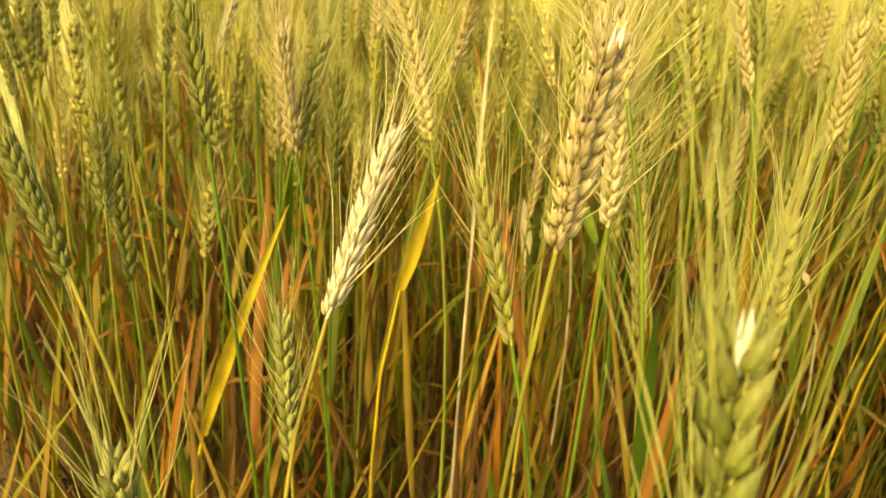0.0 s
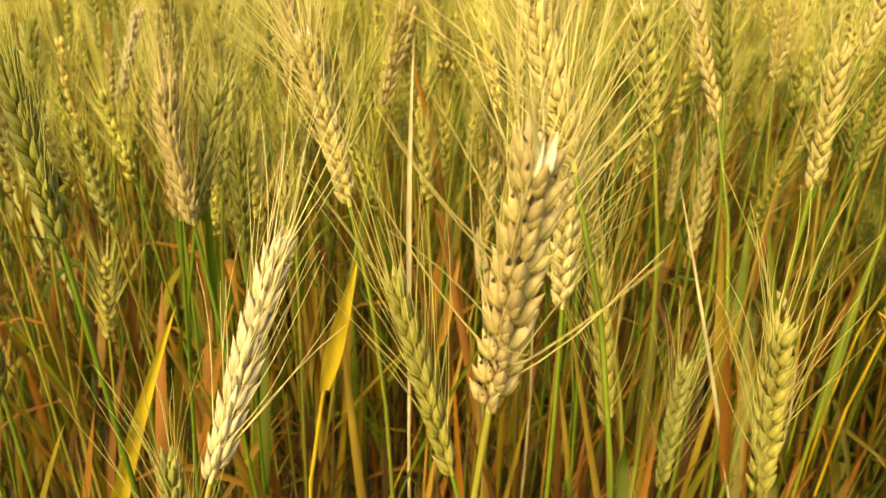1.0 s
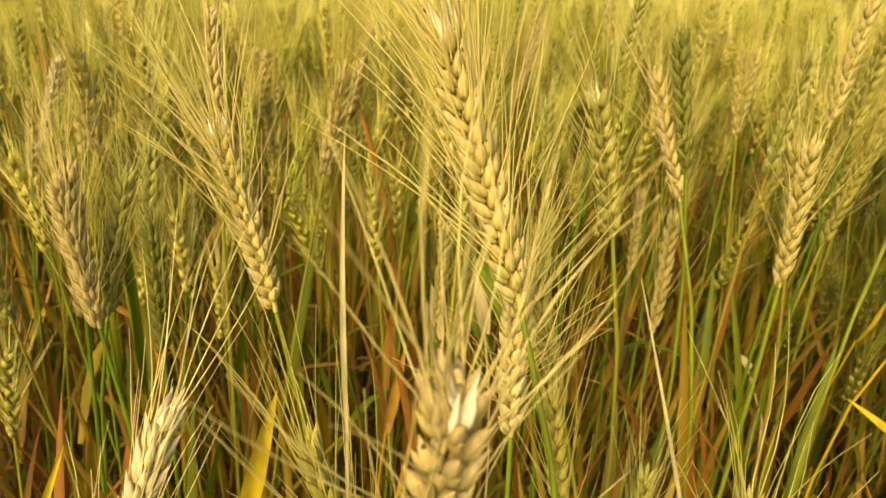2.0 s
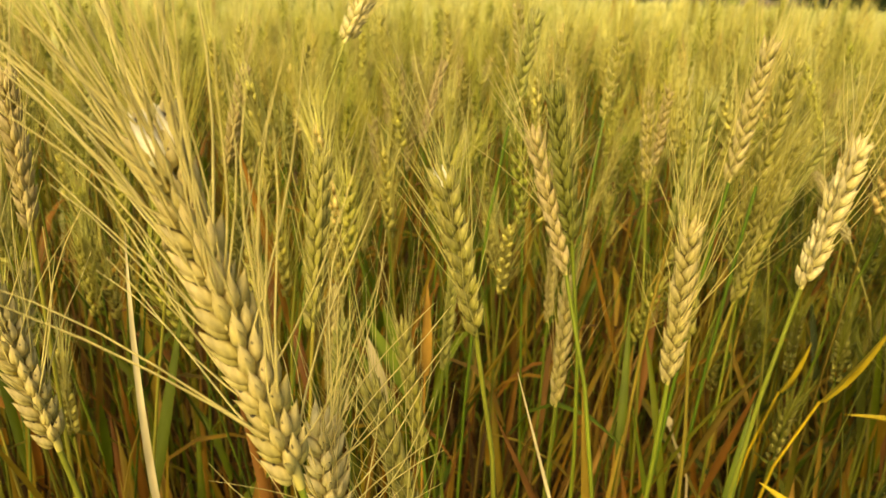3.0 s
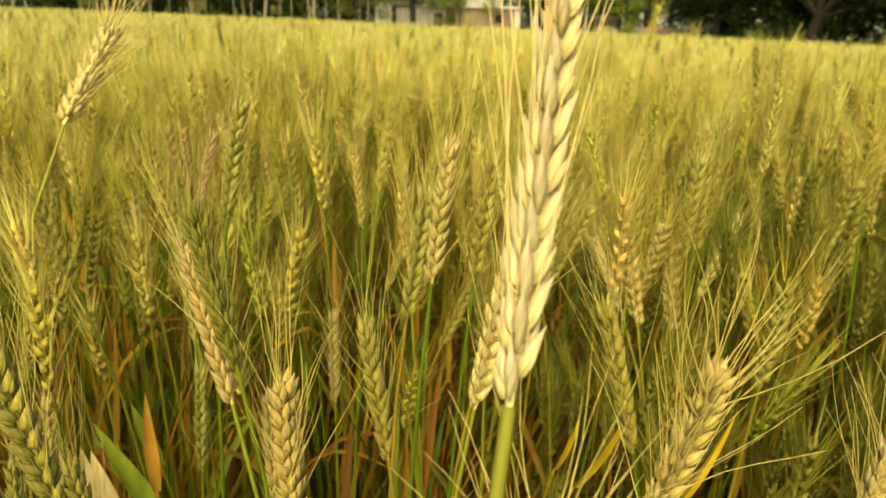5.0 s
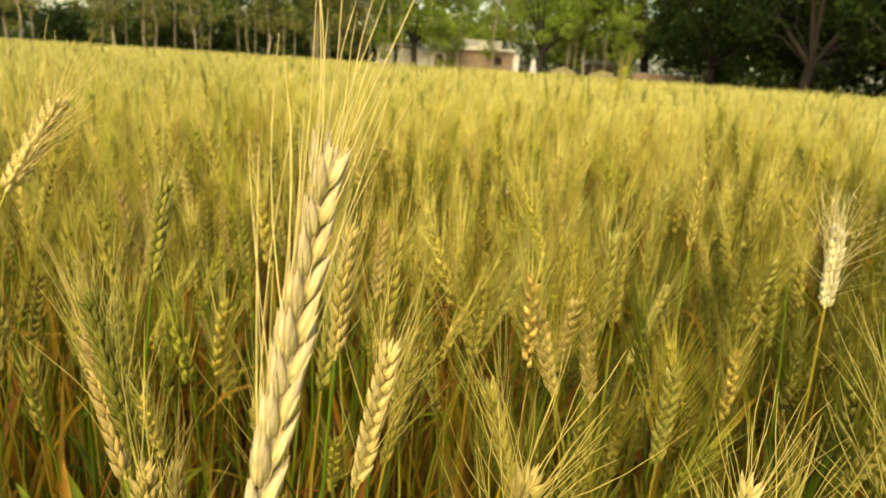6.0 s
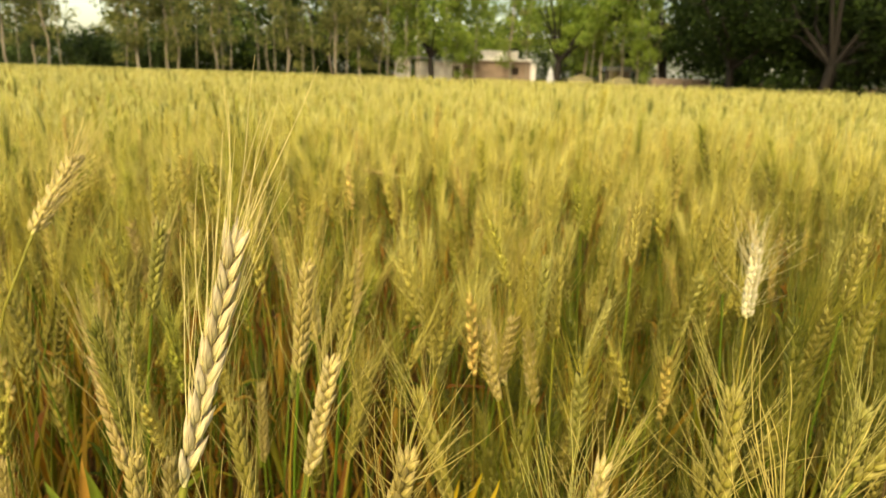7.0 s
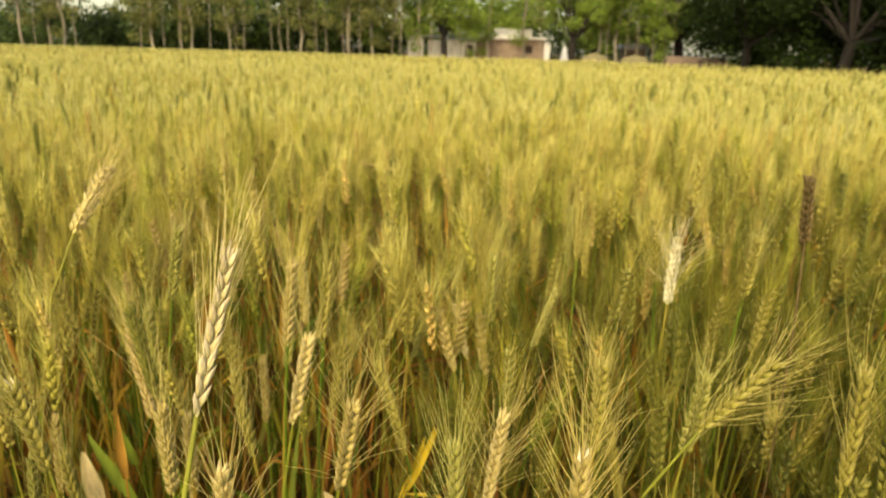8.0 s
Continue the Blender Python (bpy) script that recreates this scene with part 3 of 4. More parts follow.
hero((-0.149, 0.082, 0.971), (-0.161, 0.093, 0.872), "stained", turn=1.1, fat=1.3, spread=1.5, hairs=44, tuft=5)
hero((-0.259, 0.132, 0.909), (-0.274, 0.086, 0.813), "pale")
hero((0.080, 0.297, 1.133), (0.070, 0.252, 1.035), "pale", turn=0.6, leaves=1, spread=0.8, fat=0.9, hairs=42, stout=1.4)
hero((-0.096, 0.456, 0.997), (-0.067, 0.433, 0.912), "rosy", spread=1.3)
hero((0.084, 0.444, 1.006), (0.068, 0.434, 0.918), "cream", fat=1.1)
hero((-0.015, 0.358, 0.976), (-0.013, 0.359, 0.888), "tan")
hero((-0.209, 0.396, 0.988), (-0.210, 0.374, 0.885), "olive")
hero((-0.250, 0.697, 1.105), (-0.278, 0.652, 1.027), "cream", fat=1.45, hairs=60)
hero((0.193, 0.786, 0.911), (0.217, 0.722, 0.855), "tan", fine=False)
hero((0.479, 0.742, 1.029), (0.471, 0.722, 0.953), "white", turn=1.3, spread=1.9, fat=1.3, hairs=64)
hero((0.047, 0.515, 1.052), (0.038, 0.515, 0.958), "tan")
hero((-0.103, 0.580, 1.062), (-0.119, 0.580, 0.975), "lime")
hero((-0.133, 0.346, 0.996), (-0.112, 0.346, 0.910), "olive", fat=1.1, tuft=2)
hero((-0.104, -0.070, 0.930), (-0.098, -0.088, 0.842), "green", fat=1.0, spread=0.75, hairs=40, tuft=3)
hero((-0.262, -0.064, 0.841), (-0.266, -0.064, 0.753), "lime")
hero((-0.401, 0.145, 0.971), (-0.391, 0.145, 0.877), "green")
hero((-0.478, 0.077, 0.887), (-0.442, 0.077, 0.804), "green")
hero((-0.407, 0.249, 0.942), (-0.393, 0.249, 0.852), "rosy")
hero((-0.318, 0.112, 0.793), (-0.315, 0.112, 0.685), "lime")
hero((-0.374, 0.281, 0.915), (-0.378, 0.281, 0.818), "green")
hero((-0.219, 0.152, 0.889), (-0.188, 0.152, 0.785), "olive")
hero((-0.315, 0.262, 0.978), (-0.288, 0.262, 0.875), "straw", turn=0.1, fat=1.45, spread=1.3, hairs=72, tuft=4, many=25)
hero((-0.135, 0.257, 0.860), (-0.117, 0.257, 0.753), "olive")
hero((-0.072, 0.314, 0.775), (-0.072, 0.314, 0.667), "lime")
hero((-0.060, 0.167, 0.886), (-0.051, 0.167, 0.798), "olive")
hero((0.003, 0.458, 0.957), (0.018, 0.458, 0.863), "olive")
hero((-0.617, 0.494, 0.969), (-0.656, 0.494, 0.875), "pale")
hero((-0.487, 0.162, 0.856), (-0.483, 0.162, 0.756), "green")
hero((-0.409, 0.264, 0.946), (-0.416, 0.264, 0.847), "rosy")
hero((-0.446, 0.385, 0.928), (-0.465, 0.385, 0.830), "lime")
hero((-0.155, 0.298, 0.909), (-0.127, 0.298, 0.816), "olive")
hero((-0.385, 0.378, 1.024), (-0.388, 0.378, 0.929), "rosy")
hero((-0.190, 0.210, 1.039), (-0.150, 0.206, 0.928), "straw", turn=-0.15, fat=1.5, spread=1.25, hairs=84, tuft=5, many=25)
hero((-0.155, 0.240, 0.928), (-0.151, 0.240, 0.839), "cream", fat=1.2, spread=1.5, hairs=56)
hero((-0.387, 0.283, 0.939), (-0.419, 0.283, 0.835), "lime")
hero((-0.085, 0.440, 1.025), (-0.065, 0.440, 0.928), "green")
hero((0.140, 0.473, 0.971), (0.170, 0.473, 0.868), "olive")
hero((0.074, 0.548, 1.042), (0.066, 0.548, 0.949), "olive")
hero((0.089, 0.557, 0.948), (0.070, 0.557, 0.850), "olive")
hero((-0.221, 0.458, 0.847), (-0.229, 0.458, 0.739), "lime")
hero((-0.172, 0.439, 0.863), (-0.155, 0.439, 0.756), "olive")
hero((-0.359, 0.615, 1.005), (-0.384, 0.615, 0.909), "rosy")
hero((0.260, 0.682, 1.024), (0.262, 0.682, 0.931), "olive")
hero((0.081, 0.255, 0.996), (0.084, 0.258, 0.908), "cream", spread=1.6, hairs=48)
hero((0.152, 0.330, 1.008), (0.136, 0.338, 0.924), "tan", leaves=1, spread=1.6, hairs=56)
hero((-0.210, 0.798, 1.003), (-0.236, 0.798, 0.907), "rosy", fine=False)
hero((-0.180, 0.630, 0.944), (-0.172, 0.630, 0.843), "lime")
hero((-0.071, 0.721, 0.839), (-0.070, 0.721, 0.733), "tan")
hero((-0.062, 0.484, 0.890), (-0.062, 0.484, 0.782), "tan")
hero((0.360, 0.800, 1.074), (0.361, 0.800, 0.980), "olive", fine=False)
hero((0.246, 0.656, 1.028), (0.243, 0.656, 0.930), "lime")
hero((0.258, 0.896, 1.001), (0.229, 0.896, 0.911), "lime", fine=False)
hero((-0.069, 0.835, 0.988), (-0.059, 0.835, 0.892), "olive", fine=False)
hero((0.160, 0.787, 0.909), (0.131, 0.787, 0.814), "lime", fine=False)
hero((0.382, 0.558, 0.872), (0.404, 0.558, 0.766), "olive")
hero((-0.256, 0.544, 0.835), (-0.263, 0.544, 0.727), "tan")
hero((0.342, 0.409, 1.018), (0.340, 0.400, 0.930), "olive", fat=1.1, spread=1.5, hairs=56)
hero((0.228, 0.297, 1.003), (0.233, 0.292, 0.915), "lime", hairs=44)
hero((0.263, 0.384, 0.976), (0.253, 0.384, 0.888), "cream", spread=1.6, hairs=52)
hero((0.309, 0.258, 1.030), (0.306, 0.250, 0.942), "tan", fat=1.1, spread=1.3, hairs=50, tuft=3)
hero((0.434, 0.431, 1.001), (0.424, 0.431, 0.918), "lime", fat=1.1, hairs=46)
hero((0.490, 0.430, 1.018), (0.430, 0.420, 0.950), "olive", fat=1.1, spread=1.2, hairs=50)
hero((0.522, 0.367, 1.044), (0.524, 0.367, 0.938), "olive")
hero((0.030, 0.568, 1.011), (0.017, 0.568, 0.904), "lime")
hero((0.210, 0.891, 0.978), (0.180, 0.891, 0.885), "lime", fine=False)
hero((0.360, 0.914, 1.032), (0.360, 0.914, 0.935), "lime", fine=False)
hero((0.225, 0.881, 0.957), (0.223, 0.881, 0.857), "olive", fine=False)
hero((-0.239, 0.787, 0.977), (-0.265, 0.787, 0.878), "olive", fine=False)
hero((0.576, 0.630, 1.140), (0.583, 0.630, 1.062), "brown", leaves=0, hairs=24)
hero((0.559, 0.690, 1.057), (0.551, 0.690, 0.975), "olive")
hero((0.629, 0.870, 1.008), (0.628, 0.870, 0.911), "lime", fine=False)
hero((0.366, 0.247, 0.960), (0.370, 0.247, 0.871), "olive")
hero((-0.003, 0.854, 0.906), (-0.033, 0.854, 0.808), "olive", fine=False)
hero((0.177, 0.725, 0.962), (0.136, 0.725, 0.869), "lime")
hero((0.333, 0.766, 0.949), (0.304, 0.766, 0.853), "lime", fine=False)
hero((0.216, 1.683, 0.952), (0.217, 1.683, 0.858), "white", fine=False)
hero((-0.127, 1.631, 0.962), (-0.035, 1.631, 0.950), "tan", fine=False)
hero((-0.429, 1.052, 0.989), (-0.479, 1.052, 0.899), "lime", fine=False)
hero((0.590, 0.730, 0.875), (0.584, 0.730, 0.773), "green")
hero((0.080, 0.715, 0.903), (0.039, 0.715, 0.807), "olive")
hero((-0.469, 0.845, 0.871), (-0.474, 0.845, 0.771), "olive", fine=False)
hero((-0.290, 0.761, 0.877), (-0.293, 0.761, 0.775), "olive", fine=False)
hero((-0.161, 0.606, 0.834), (-0.168, 0.606, 0.726), "lime")

def blade_material(name, rgb):
    return plant_material(name, ((0.0, rgb), (1.0, rgb)), rough=0.6, through_light=0.35, scale=90, stretch=(1, 1, 0.3), island=0.0)


BLADES = {
    "yellow": (blade_material("yellow_blade", (0.62, 0.43, 0.04)), "yellow withered wheat leaf on a thin stem"),
    "orange": (blade_material("orange_blade", (0.52, 0.27, 0.05)), "orange brown withered wheat leaf on a thin stem"),
    "pale": (blade_material("pale_blade", (0.68, 0.54, 0.27)), "pale dry straw leaf on a thin stem"),
    "green": (blade_material("green_blade", (0.2, 0.26, 0.03)), "green wheat leaf on a thin stem"),
}


def shoot(tip, low, look_name, wide):
    """A stem with one leaf blade that runs from low to tip."""
    mat, label = BLADES[look_name]
    tip, low = np.array(tip), np.array(low)
    d = tip - low
    foot = np.array((low[0] - d[0] * 0.4, low[1] + 0.02, 0.0))
    root = thing("wheat_shoot", tuple(foot), label, "wheat leaf")
    line = stem_line((0, 0, 0), low - foot, d, 8, 0.2)
    v, t = tube(line, np.linspace(0.0018, 0.0012, 8), 5)
    part("stem", mesh_of("stem", v, t, (mat,)), root)
    q = np.linspace(0, 1, 10)[:, None]
    bow = np.array((0, -0.12, 0.06)) * np.linalg.norm(d)
    pts = (low - foot) + d * q + bow * q * (1 - q)
    v, t = blade(pts, leaf_widths(wide, 10), np.array((0.8, 0.6, 0)), 0.3)
    part("leaf", mesh_of("leaf", v, t, (mat,)), root)


shoot((-0.259, 0.206, 0.865), (-0.283, 0.206, 0.777), "yellow", 0.012)
shoot((-0.350, 0.170, 0.839), (-0.436, 0.170, 0.626), "yellow", 0.012)
shoot((0.193, 0.564, 0.844), (0.156, 0.564, 0.767), "yellow", 0.016)
shoot((-0.236, 0.565, 0.800), (-0.185, 0.565, 0.708), "green", 0.018)
shoot((-0.226, 0.542, 0.790), (-0.212, 0.542, 0.723), "pale", 0.016)
shoot((0.158, 0.527, 0.780), (0.201, 0.527, 0.778), "yellow", 0.011)
shoot((-0.173, 0.535, 0.849), (-0.173, 0.535, 0.762), "orange", 0.011)
shoot((-0.254, 0.282, 0.974), (-0.255, 0.282, 0.779), "pale", 0.0035)
shoot((-0.090, 0.369, 0.878), (-0.010, 0.369, 0.615), "pale", 0.0035)
shoot((0.041, 0.616, 0.706), (0.054, 0.616, 0.689), "pale", 0.012)
shoot((0.170, 0.639, 0.784), (0.153, 0.639, 0.727), "yellow", 0.011)
shoot((0.073, 0.435, 0.777), (0.118, 0.435, 0.745), "yellow", 0.011)
shoot((0.203, 0.420, 0.935), (0.177, 0.420, 0.866), "yellow", 0.011)
shoot((-0.274, 0.620, 0.746), (-0.217, 0.620, 0.657), "green", 0.015)
shoot((-0.234, 0.620, 0.783), (-0.213, 0.620, 0.719), "green", 0.014)
shoot((-0.288, 0.620, 0.732), (-0.277, 0.620, 0.652), "pale", 0.019)
shoot((-0.246, 0.378, 0.798), (-0.261, 0.378, 0.713), "orange", 0.01)


# more stalks close by, built once each and then repeated
PROTOS = []
for k in range(20):
    r = random.Random(500 + k)
    mats = UNRIPE if k >= 12 else (EAR, AWN, STEM, LEAF)
    root = thing("wheat_stalk", (0, 0, 0), "green unripe wheat stalk among its neighbours" if k >= 12 else "half-ripe yellow wheat stalk among its neighbours", "wheat", "wheat stalks in the crop")
    az, tilt = r.uniform(0, 6.283), abs(r.gauss(0, 0.17)) + 0.02
    d = np.array((math.sin(tilt) * math.cos(az), math.sin(tilt) * math.sin(az), math.cos(tilt)))
    top = np.array((d[0] * 0.2, d[1] * 0.2, 0.908))
    line = stem_line((0, 0, 0), top, d, 8)
    v, t = tube(line, np.linspace(0.002, 0.0012, 8), 5)
    part("stem", mesh_of("stem", v, t, (mats[2],)), root)
    f = frame_of(d, (math.cos(az + k), math.sin(az + k), 0))
    at = Matrix(np.vstack((np.hstack((f, top[:, None])), (0, 0, 0, 1))).tolist())
    husk_look = ("green", "lime", "green", "olive")[k % 4] if k >= 12 else ("tan", "olive", "lime", "rosy", "olive", "lime")[k % 6]
    ear = part("ear", RACHIS, root, "", at, (HUSKS[husk_look][0],))
    for z, side, size in ear_points(0.088, 16):
        m = Matrix.Translation((side * 0.0008, 0, z)) @ Matrix.Rotation((0 if side > 0 else math.pi) + r.uniform(-0.2, 0.2), 4, "Z") @ Matrix.Scale(size * r.uniform(0.86, 0.98), 4)
        part("spikelet", SPIKELETS[r.randrange(5)], ear, "", m, (HUSKS[husk_look][0],))
    tagged(part("beard", EAR_BEARDS[k % 8], ear, "thin bristles", None, (mats[1],)), kind="stuff")
    for j in range(3):
        part("leaf", LEAF_MESHES[r.randrange(8)], root, "", Matrix.Translation(line[(5, 4, 3)[j]].tolist()) @ Matrix.Rotation(r.uniform(0, 6.28), 4, "Z"), (mats[3],))
    PROTOS.append(root)

# the trodden gap that the crop leaves free: a bent line in plan, and how wide
GAP = ((-0.13, -0.3), (-0.13, 0.0), (-0.03, 0.1), (0.1, 0.13), (0.25, -0.1), (0.3, -0.4))


def off_gap(x, y):
    best = 9.0
    for (ax, ay), (bx, by) in zip(GAP, GAP[1:]):
        ux, uy = bx - ax, by - ay
        q = max(0.0, min(1.0, ((x - ax) * ux + (y - ay) * uy) / (ux * ux + uy * uy)))
        best = min(best, math.hypot(x - ax - q * ux, y - ay - q * uy))
    return best


near = [row for row in scatter(0.0, 1.15, 330, radians(88), 11, 0.95, 0.04) if off_gap(row[0], row[1]) > 0.4 and row[1] > -0.15 and math.hypot(row[0] - 0.47, row[1] - 0.64) > 0.05]
rng.shuffle(near)
near = near[:155]
green = greener(np.array([p[0] for p in near]), np.array([p[1] for p in near]), 5)
used = set()
for i, (x, y, h) in enumerate(near):
    r = random.Random(7000 + i)
    m = pose(x, y, 0, r.gauss(0, 3), r.gauss(0, 3), r.uniform(0, 360)) @ Matrix.Scale(h, 4)
    k = 12 + i % 8 if green[i] else i % 12
    if k not in used:
        used.add(k)
        PROTOS[k].matrix_world = m
    else:
        copy_thing(PROTOS[k], m).scale = (h, h, h)

close = np.array([row for row in scatter(0.0, 1.15, 200, radians(180), 12, 0.9, 0.05) if off_gap(row[0], row[1]) > 0.5])
behind = scatter(0.0, 1.6, 170, radians(180), 21, 0.93, 0.04)
behind = np.array([row for row in behind if row[1] < -0.32 - 0.1 * abs(row[0])])
crowd("wheat_crop", 3, behind, 14, 8, "dense yellow wheat behind the gap")
# short dark green stalks, added to deepen the shade low on the right
shade = np.array([row for row in scatter(0.3, 1.7, 330, radians(60), 26, 0.76, 0.05) if off_gap(row[0], row[1]) > 0.36])
shade = shade[shade[:, 0] > 0.27 * shade[:, 1] - 0.06]
crowd("wheat_crop", 2, shade, 15, 10, "shorter green wheat added as shade below the ears", UNRIPE_CROP)
mixed_crowd(2, close, 1, 10, "dense yellow bearded wheat close to the gap")
mixed_crowd(2, scatter(1.15, 2.6, 310, radians(50), 13), 2, 12, "dense yellow green bearded wheat")
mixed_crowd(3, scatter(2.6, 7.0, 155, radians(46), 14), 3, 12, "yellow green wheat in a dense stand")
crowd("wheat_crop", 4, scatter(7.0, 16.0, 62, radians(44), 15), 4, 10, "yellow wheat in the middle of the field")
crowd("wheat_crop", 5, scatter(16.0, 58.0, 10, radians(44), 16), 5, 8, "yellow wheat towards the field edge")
crowd("wheat_crop", 3, scatter(1.3, 2.6, 100, radians(50), 17, other=True), 6, 6, "yellow wheat round the gap")
crowd("wheat_crop", 4, scatter(2.6, 6.0, 25, radians(46), 18, other=True), 7, 6, "yellow wheat farther round")
crowd("wheat_crop", 6, scatter(1.6, 7.0, 15, radians(46), 19, other=True), 8, 9, "yellow wheat of the wide field")
crowd("wheat_crop", 6, scatter(7.0, 16.0, 5, radians(44), 22, other=True), 12, 7, "yellow wheat of the wide field")
crowd("wheat_crop", 6, scatter(16.0, 34.0, 2, radians(44), 25, other=True), 13, 7, "yellow wheat of the wide field")
crowd("wheat_crop", 6, scatter(5.0, 45.0, 1.6, radians(44), 20, 0.9, 0.03), 11, 7, "yellow wheat stand below the ears")
crowd("wheat_crop", 3, scatter(1.8, 9.0, 2.6, radians(46), 23, 1.05, 0.03), 9, 8, "tall dark green unripe wheat ears above the crop", (HUSKS["dark"][0], HUSKS["dark"][1], UNRIPE_CROP[2], UNRIPE_CROP[3]))
crowd("wheat_crop", 4, scatter(9.0, 32.0, 1.0, radians(46), 24, 1.05, 0.03), 10, 6, "tall dark green wheat ears far out in the field", (HUSKS["dark"][0], HUSKS["dark"][1], UNRIPE_CROP[2], UNRIPE_CROP[3]))


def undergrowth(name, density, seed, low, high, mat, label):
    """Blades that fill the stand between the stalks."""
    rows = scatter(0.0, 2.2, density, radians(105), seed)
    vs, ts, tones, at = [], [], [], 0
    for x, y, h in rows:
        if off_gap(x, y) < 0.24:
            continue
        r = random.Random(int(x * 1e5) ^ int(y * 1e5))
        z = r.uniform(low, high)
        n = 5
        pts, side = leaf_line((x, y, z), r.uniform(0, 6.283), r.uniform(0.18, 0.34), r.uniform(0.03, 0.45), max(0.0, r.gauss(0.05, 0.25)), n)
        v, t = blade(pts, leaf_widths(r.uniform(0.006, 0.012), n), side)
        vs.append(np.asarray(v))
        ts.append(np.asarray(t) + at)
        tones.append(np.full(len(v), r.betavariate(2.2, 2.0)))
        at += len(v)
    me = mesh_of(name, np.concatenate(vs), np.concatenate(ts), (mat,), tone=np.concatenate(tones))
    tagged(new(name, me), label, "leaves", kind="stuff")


undergrowth("wheat_leaves", 300, 32, 0.2, 0.46, LEAF_CROP, "yellow and green wheat leaves between the stalks")
WITHERED = plant_material("withered_blade", ((0.0, (0.46, 0.32, 0.045)), (0.5, (0.38, 0.225, 0.036)), (1.0, (0.26, 0.13, 0.028))), rough=0.6, through_light=0.4, scale=35, stretch=(1, 1, 0.25), own=False)
undergrowth("withered_leaves", 140, 34, 0.3, 0.56, WITHERED, "yellow and orange withered leaves between the stalks")
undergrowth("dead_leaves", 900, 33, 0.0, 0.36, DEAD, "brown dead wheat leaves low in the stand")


# ---- trees, house and heaps past the field ----
def leafy(centres, radii, per, size, seed):
    """A crown: small bent leaf clumps round the ends of the limbs, with gaps."""
    g = np.random.default_rng(seed)
    n = per * len(centres)
    which = np.repeat(np.arange(len(centres)), per)
    d = g.normal(0, 1, (n, 3))
    d /= np.linalg.norm(d, axis=1)[:, None]
    c = np.asarray(centres)[which] + d * (np.asarray(radii)[which] * g.uniform(0.25, 1.1, n) ** 0.6)[:, None] * (1, 1, 0.8)
    a, b = g.normal(0, 1, (n, 3)), g.normal(0, 1, (n, 3))
    a /= np.linalg.norm(a, axis=1)[:, None]
    b -= a * (a * b).sum(1)[:, None]
    b /= np.linalg.norm(b, axis=1)[:, None]
    s = (size * g.uniform(0.5, 1.3, n))[:, None]
    up = np.cross(a, b) * s * 0.3
    v = np.stack((c - a * s, c - b * s * 0.5 + up, c + a * s, c + b * s * 0.5 + up), 1).reshape(-1, 3)
    i = np.arange(n)[:, None] * 4
    t = np.stack((i + (0, 1, 2), i + (0, 2, 3)), 1).reshape(-1, 3)
    return v, t


